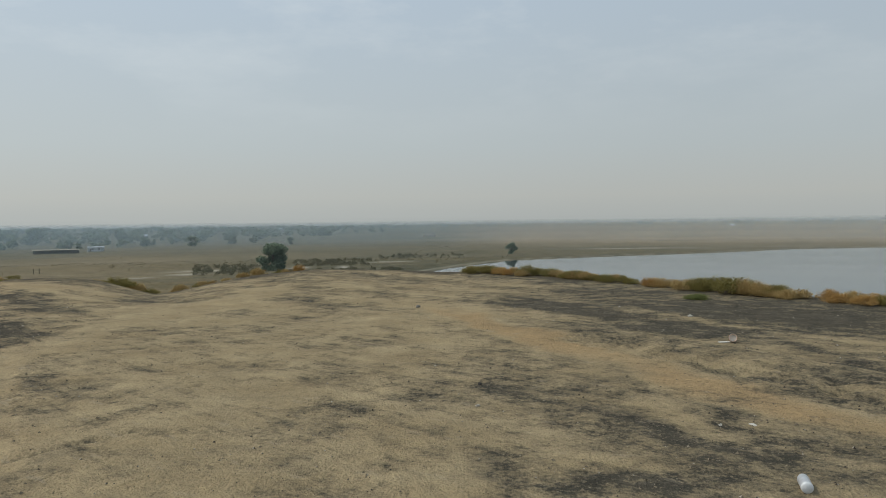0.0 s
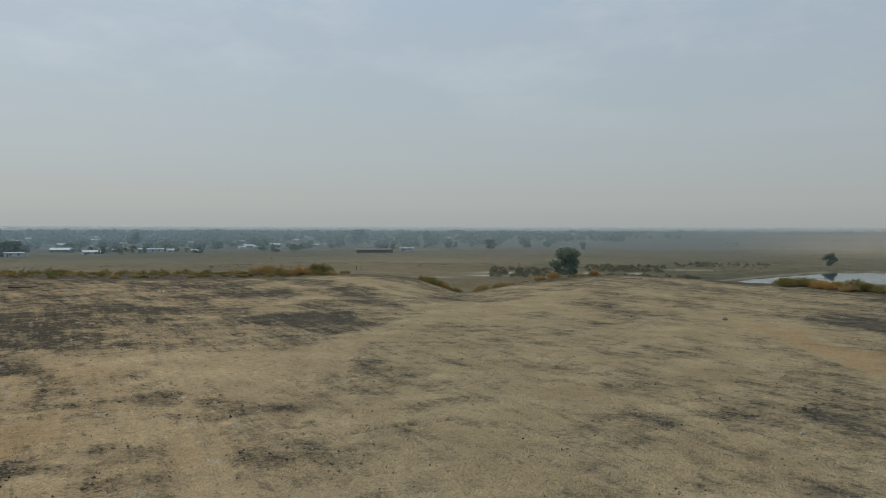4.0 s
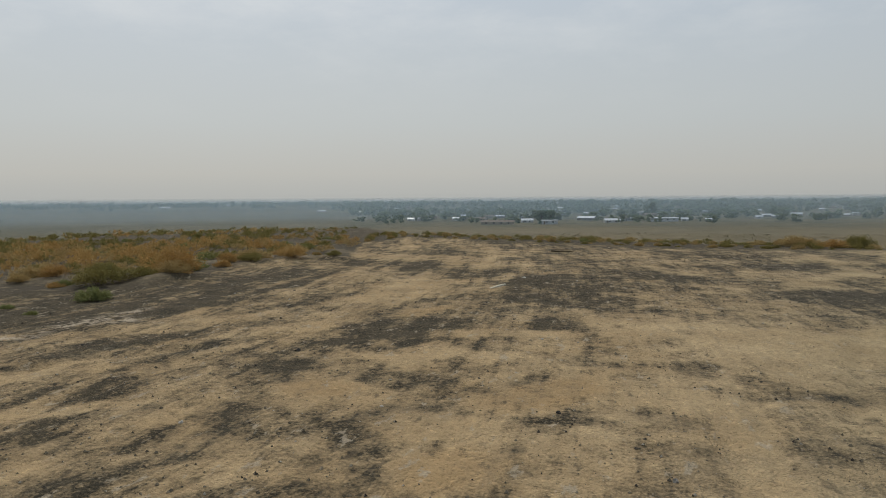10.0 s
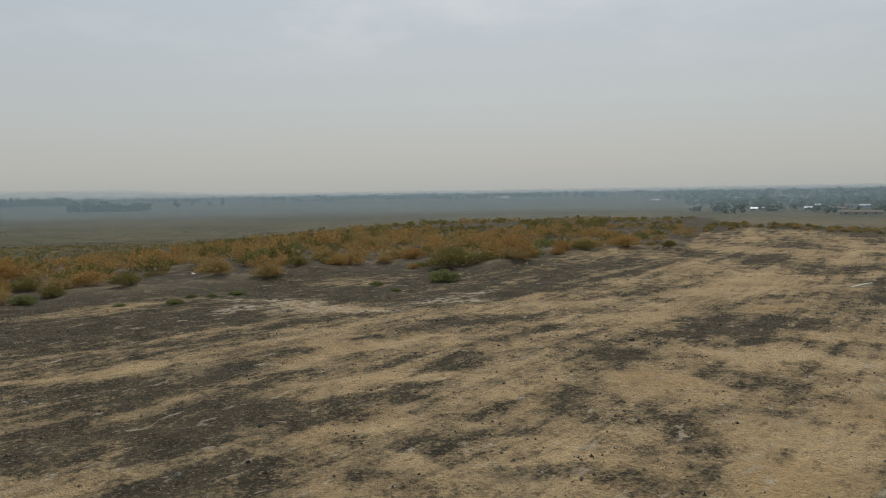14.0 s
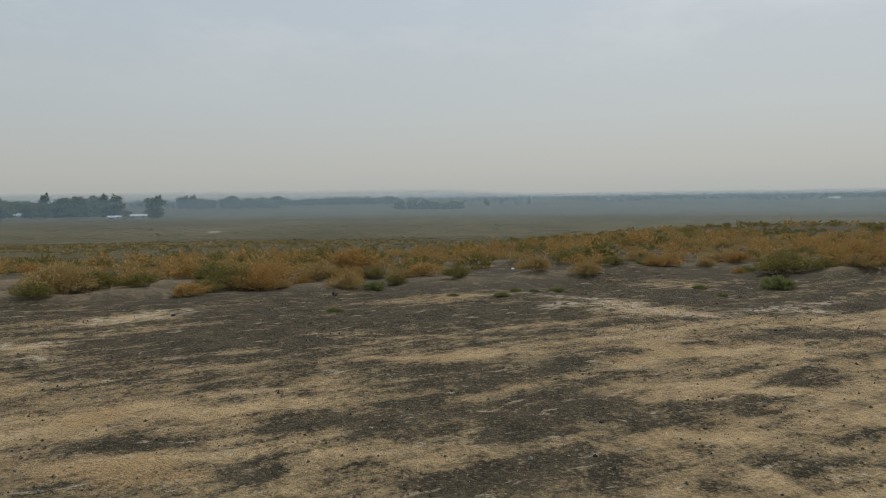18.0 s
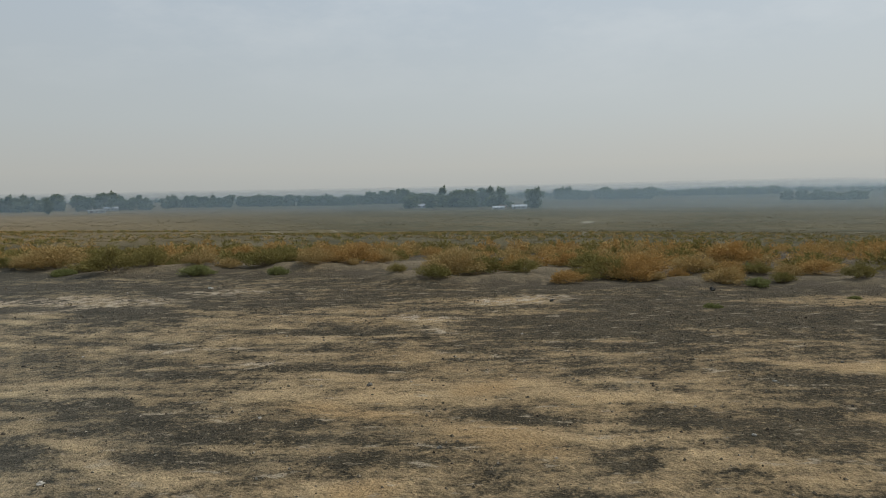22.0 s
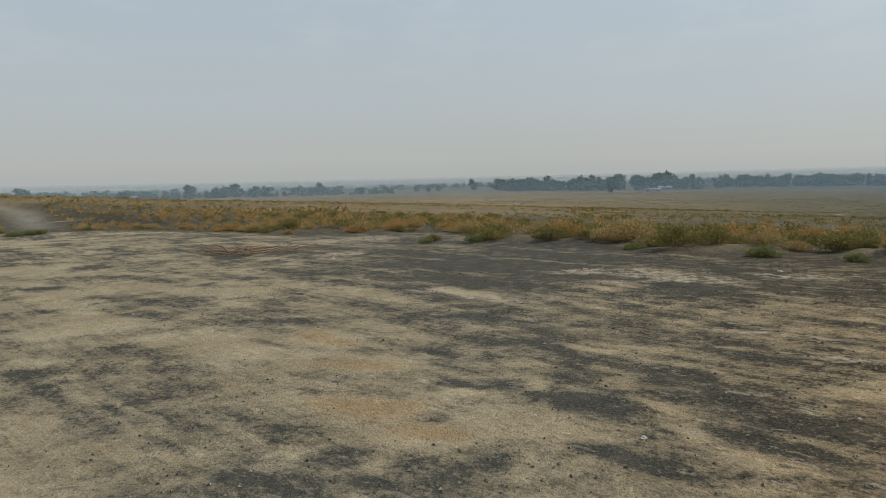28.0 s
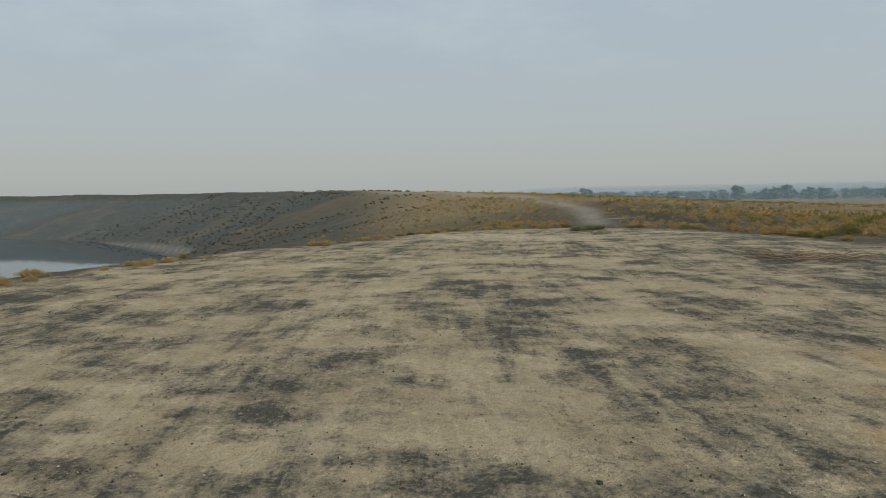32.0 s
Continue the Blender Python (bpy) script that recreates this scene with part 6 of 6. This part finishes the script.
def pebbles():
    """Loose gravel and clods over the whole hilltop."""
    g = np.random.default_rng(8)
    n = 80000
    d = 3.5 + 21 * g.uniform(0, 1, n) ** 1.25
    az = g.uniform(-33, 250, n)
    x, y = -d * np.sin(np.radians(az)), d * np.cos(np.radians(az))
    sand = sandiness(x, y)
    keep = (fbm(x * 0.8, y * 0.8, 91, 3) > g.uniform(0.25, 0.6, n)) & (d < table(BARE, az) + 1) & (sand < g.uniform(0.4, 1.3, n))
    x, y, d, sand = x[keep], y[keep], d[keep], sand[keep]
    z = lay(x, y)
    s = (0.0035 + 0.015 * g.uniform(0, 1, len(x)) ** 4) * (0.8 + d * 0.035)
    s = s * np.where(sand > 0.7, 0.7, 1.0)
    octa = np.array([(1, 0, 0), (0, 1, 0), (-1, 0, 0), (0, -1, 0), (0, 0, 0.8), (0, 0, -0.6)], float)
    tri = np.array([(0, 1, 4), (1, 2, 4), (2, 3, 4), (3, 0, 4), (1, 0, 5), (2, 1, 5), (3, 2, 5), (0, 3, 5)])
    v = octa[None] * g.uniform(0.6, 1.3, (len(x), 6, 3)) * s[:, None, None]
    a = g.uniform(0, 6.28, len(x))
    vx = v[..., 0] * np.cos(a)[:, None] - v[..., 1] * np.sin(a)[:, None] + x[:, None]
    vy = v[..., 0] * np.sin(a)[:, None] + v[..., 1] * np.cos(a)[:, None] + y[:, None]
    vz = v[..., 2] + (z + s * 0.25)[:, None]
    t = np.stack([vx, vy, vz], -1)[:, tri].reshape(-1, 3)
    n_ = Nodes("mixed_gravel", 0.95, 0, 0.1)
    isl = n_.add("ShaderNodeNewGeometry").outputs["Random Per Island"]
    c = n_.mix(n_.range(isl, 0.0, 0.75), (0.034, 0.029, 0.025), (0.22, 0.18, 0.125))
    n_.color(n_.mix(n_.range(isl, 0.86, 0.97), c, (0.38, 0.34, 0.27)))
    tagged(new("gravel", tri_mesh("gravel", t, n_.m)), "loose dark and tan gravel strewn over the hilltop", "gravel", kind="stuff")


pebbles()


# ---- small things left on the hilltop ----
def lathe(profile, sides=20):
    """A turned shape round the local z axis, from (radius, height) pairs."""
    bm = bmesh.new()
    rings = []
    for r, z in profile:
        rings.append([bm.verts.new((r * math.cos(2 * math.pi * i / sides), r * math.sin(2 * math.pi * i / sides), z)) for i in range(sides)])
    for a, b in zip(rings, rings[1:]):
        for i in range(sides):
            bm.faces.new((a[i], a[(i + 1) % sides], b[(i + 1) % sides], b[i]))
    bm.faces.new(rings[0][::-1])
    bm.faces.new(rings[-1])
    for f in bm.faces:
        f.smooth = True
    return bm


def plastic(name, tone, rough=0.35, trans=0.0):
    n = Nodes(name, rough, 0.0, 0.5)
    n.color(n.mix(n.range(n.noise(30, 4, 0.6, local=True), 0.4, 0.7), tone, tuple(t * 0.82 for t in tone)))
    n.b.inputs["Transmission Weight"].default_value = trans
    return n.m


M_MILKY = plastic("milky_clear_plastic", (0.60, 0.61, 0.63), 0.3, 0.35)
M_CAP = plastic("white_cap_plastic", (0.72, 0.73, 0.74), 0.4)
M_ORANGE = plastic("faded_orange_plastic", (0.62, 0.30, 0.14), 0.5)
M_CUP_IN = plastic("pale_pink_lining", (0.76, 0.60, 0.50), 0.5)
M_PAPER = plastic("dirty_white_paper", (0.66, 0.63, 0.56), 0.8)


def bottle(x, y, turn):
    e = new("plastic_bottle")
    e.matrix_world = pose(x, y, height(x, y) + 0.037, 89, 0, turn)
    body = part("body", lathe([(0.028, -0.105), (0.036, -0.100), (0.037, -0.07), (0.037, 0.02), (0.0365, 0.024), (0.0345, 0.028), (0.0365, 0.032), (0.0365, 0.044), (0.034, 0.048), (0.036, 0.052), (0.034, 0.064), (0.026, 0.080), (0.015, 0.090)]), M_MILKY, e)
    part("neck", lathe([(0.0135, 0.090), (0.0145, 0.091), (0.0145, 0.096), (0.0165, 0.097), (0.0165, 0.099), (0.0140, 0.100), (0.0140, 0.112), (0.0125, 0.112)]), M_CAP, e, "open threaded bottle neck")
    part("base_ring", lathe([(0.0300, -0.1058), (0.0365, -0.1000), (0.0376, -0.094), (0.0372, -0.092)]), M_CAP, body, "thicker clouded base")
    tagged(e, "empty milky plastic bottle lying on cinder sand", "bottle")


bottle(2.34, 4.90, 163)


def cup(x, y):
    e = new("paper_cup")
    e.matrix_world = pose(x, y, height(x, y) + 0.052, 74, 0, -21)
    part("lining", lathe([(0.0375, -0.058), (0.0535, 0.058), (0.0545, 0.062), (0.051, 0.060), (0.036, -0.050)]), M_CUP_IN, e, "pale pink inside of the cup")
    part("cup_base", lathe([(0.0440, 0.018), (0.0445, 0.019), (0.0445, 0.022), (0.0300, 0.023)]), M_PAPER, e, "dirty white crumpled base")
    part("side_wall", lathe([(0.0385, -0.060), (0.0385, -0.0605), (0.0555, 0.050), (0.0550, 0.051), (0.0380, -0.0595)]), M_ORANGE, e, "faded orange outer wall")
    tagged(e, "faded orange and white paper cup on dark gravel", "cup")
    k = new("cup_sleeve")
    k.matrix_world = pose(x - 0.13, y - 0.02, height(x - 0.13, y - 0.02) + 0.008, 0, 0, 12)
    part("card", box_bm(0.16, 0.06, 0.010, bevel=0.003), M_PAPER, k)
    tagged(k, "flattened pale card scrap on the ground", "litter")


cup(4.09, 10.54)


def plank(x, y, length, width, turn, mat=M_BOARD, label="broken pale board lying on sand", name="broken_board", tilt=1):
    bm = box_bm(length, width, 0.03, bevel=0.006)
    g = np.random.default_rng(int(abs(x * 100)))
    for v in bm.verts:
        if abs(v.co.x) > length * 0.4:
            v.co.x += g.normal(0, 0.03)
        v.co.z += 0.02 * math.sin(v.co.x * 3)
    me = bpy.data.meshes.new(name)
    bm.to_mesh(me)
    bm.free()
    me.materials.append(mat)
    ob = new(name, me)
    ob.matrix_world = pose(x, y, height(x, y) + 0.02 + abs(math.sin(radians(tilt))) * length / 2, 0, -tilt, turn)
    tagged(ob, label, "board")


def stick_mesh(seed, length, r, mat=M_DEADWOOD):
    g = np.random.default_rng(seed)
    p = [(-length / 2 + length * i / 5, g.normal(0, length * 0.03), g.normal(0, length * 0.02)) for i in range(6)]
    vs, fs = tube(p, [r * (1.0 - 0.13 * i) for i in range(6)], 6)
    return raw("stick", vs, fs, mat, True)


M_FRESH_BOARD = mottled("pale_split_board", (0.52, 0.47, 0.36), (0.70, 0.65, 0.53), 5, 0.8)
plank(-12.22, 8.14, 0.26, 0.07, 78, M_FRESH_BOARD, tilt=9)
plank(*polar(204.6, 49.7), 1.3, 0.14, 205, M_FRESH_BOARD, "long pale plank lying beside the dirt track")
M_STICK = mottled("brown_dry_stick", (0.20, 0.140, 0.092), (0.33, 0.245, 0.165), 6, 0.9)
STICKS = [stick_mesh(i, 1.0, 0.020, M_STICK) for i in range(5)]


def log(x, y, length, turn):
    e = new("fallen_branch")
    e.matrix_world = pose(x, y, height(x, y) + 0.03, 0, 0, turn)
    child("limb", stick_mesh(91, length, 0.03), e)
    for i in range(3):
        t = child("twig", STICKS[i], e)
        t.matrix_basis = pose(-length * 0.2 + i * length * 0.22, 0.1, 0.04, 0, 8, 35 + 20 * i) @ Matrix.Diagonal((0.4, 0.6, 0.6, 1))
    tagged(e, "dry grey fallen branch on dark gravel", "branch")


log(-18.9, 15.08, 0.75, 48)



def brush_pile(x, y, turn):
    e = new("brush_pile")
    e.matrix_world = pose(x, y, height(x, y), 0, 0, turn)
    g = np.random.default_rng(3)
    for i in range(80):
        s = child("stick", STICKS[i % 5], e)
        k = g.uniform(0.4, 1.1)
        s.matrix_basis = pose(g.normal(0, 0.75), g.normal(0, 0.32), 0.02 + 0.17 * g.uniform() * (1 if i % 3 else 0.3), g.normal(0, 6), g.normal(0, 9), g.normal(10, 28)) @ Matrix.Diagonal((k, k, k, 1))
    s = child("stick", STICKS[2], e)
    s.matrix_basis = pose(0.75, 0.2, 0.22, 0, -14, 15) @ Matrix.Diagonal((0.9, 1.6, 1.6, 1))
    tagged(e, "low heap of dry brown sticks on burnt ground", "brush pile")


brush_pile(4.4, -20.35, 12)


def litter(x, y, size, mat, label):
    bm = box_bm(size, size * 0.7, size * 0.25, bevel=size * 0.06)
    for v in bm.verts:
        v.co += Vector((noise.noise(v.co * 30), noise.noise(v.co * 30 + Vector((5, 0, 0))), noise.noise(v.co * 30 + Vector((9, 3, 0))))) * size * 0.25
    me = bpy.data.meshes.new("litter_scrap")
    bm.to_mesh(me)
    bm.free()
    me.materials.append(mat)
    ob = new("litter_scrap", me)
    ob.matrix_world = pose(x, y, height(x, y) + size * 0.1, 0, 0, 40 * x)
    tagged(ob, label, "litter")


for _x, _y, _s in ((-18.03, -4.36, 0.10), (-19.74, -2.32, 0.12), (-16.75, -3.87, 0.08), (-17.3, -3.0, 0.07), (-14.0, -9.6, 0.09), (2.6, 6.3, 0.05), (-6.5, -13.2, 0.10), (1.9, -18.0, 0.09), (-13.4, 9.6, 0.07)):
    litter(_x, _y, _s, M_PAPER, "crumpled scrap of white litter on gravel")
litter(-16.9, -4.05, 0.08, plastic("faded_purple_plastic", (0.16, 0.07, 0.22), 0.5), "small purple scrap caught beside a weed")


def field_post(az, d):
    x, y = polar(az, d)
    ob = new("field_post", raw("field_post", *tube([(0, 0, -0.3), (0, 0, 1.2), (0.03, 0, 2.2)], [0.16, 0.15, 0.12], 8), M_DEADWOOD))
    ob.matrix_world = pose(x, y, height(x, y))
    tagged(ob, "dark weathered post standing on the plain", "post", "posts on the plain")


field_post(28.9, 345)
field_post(28.55, 345)
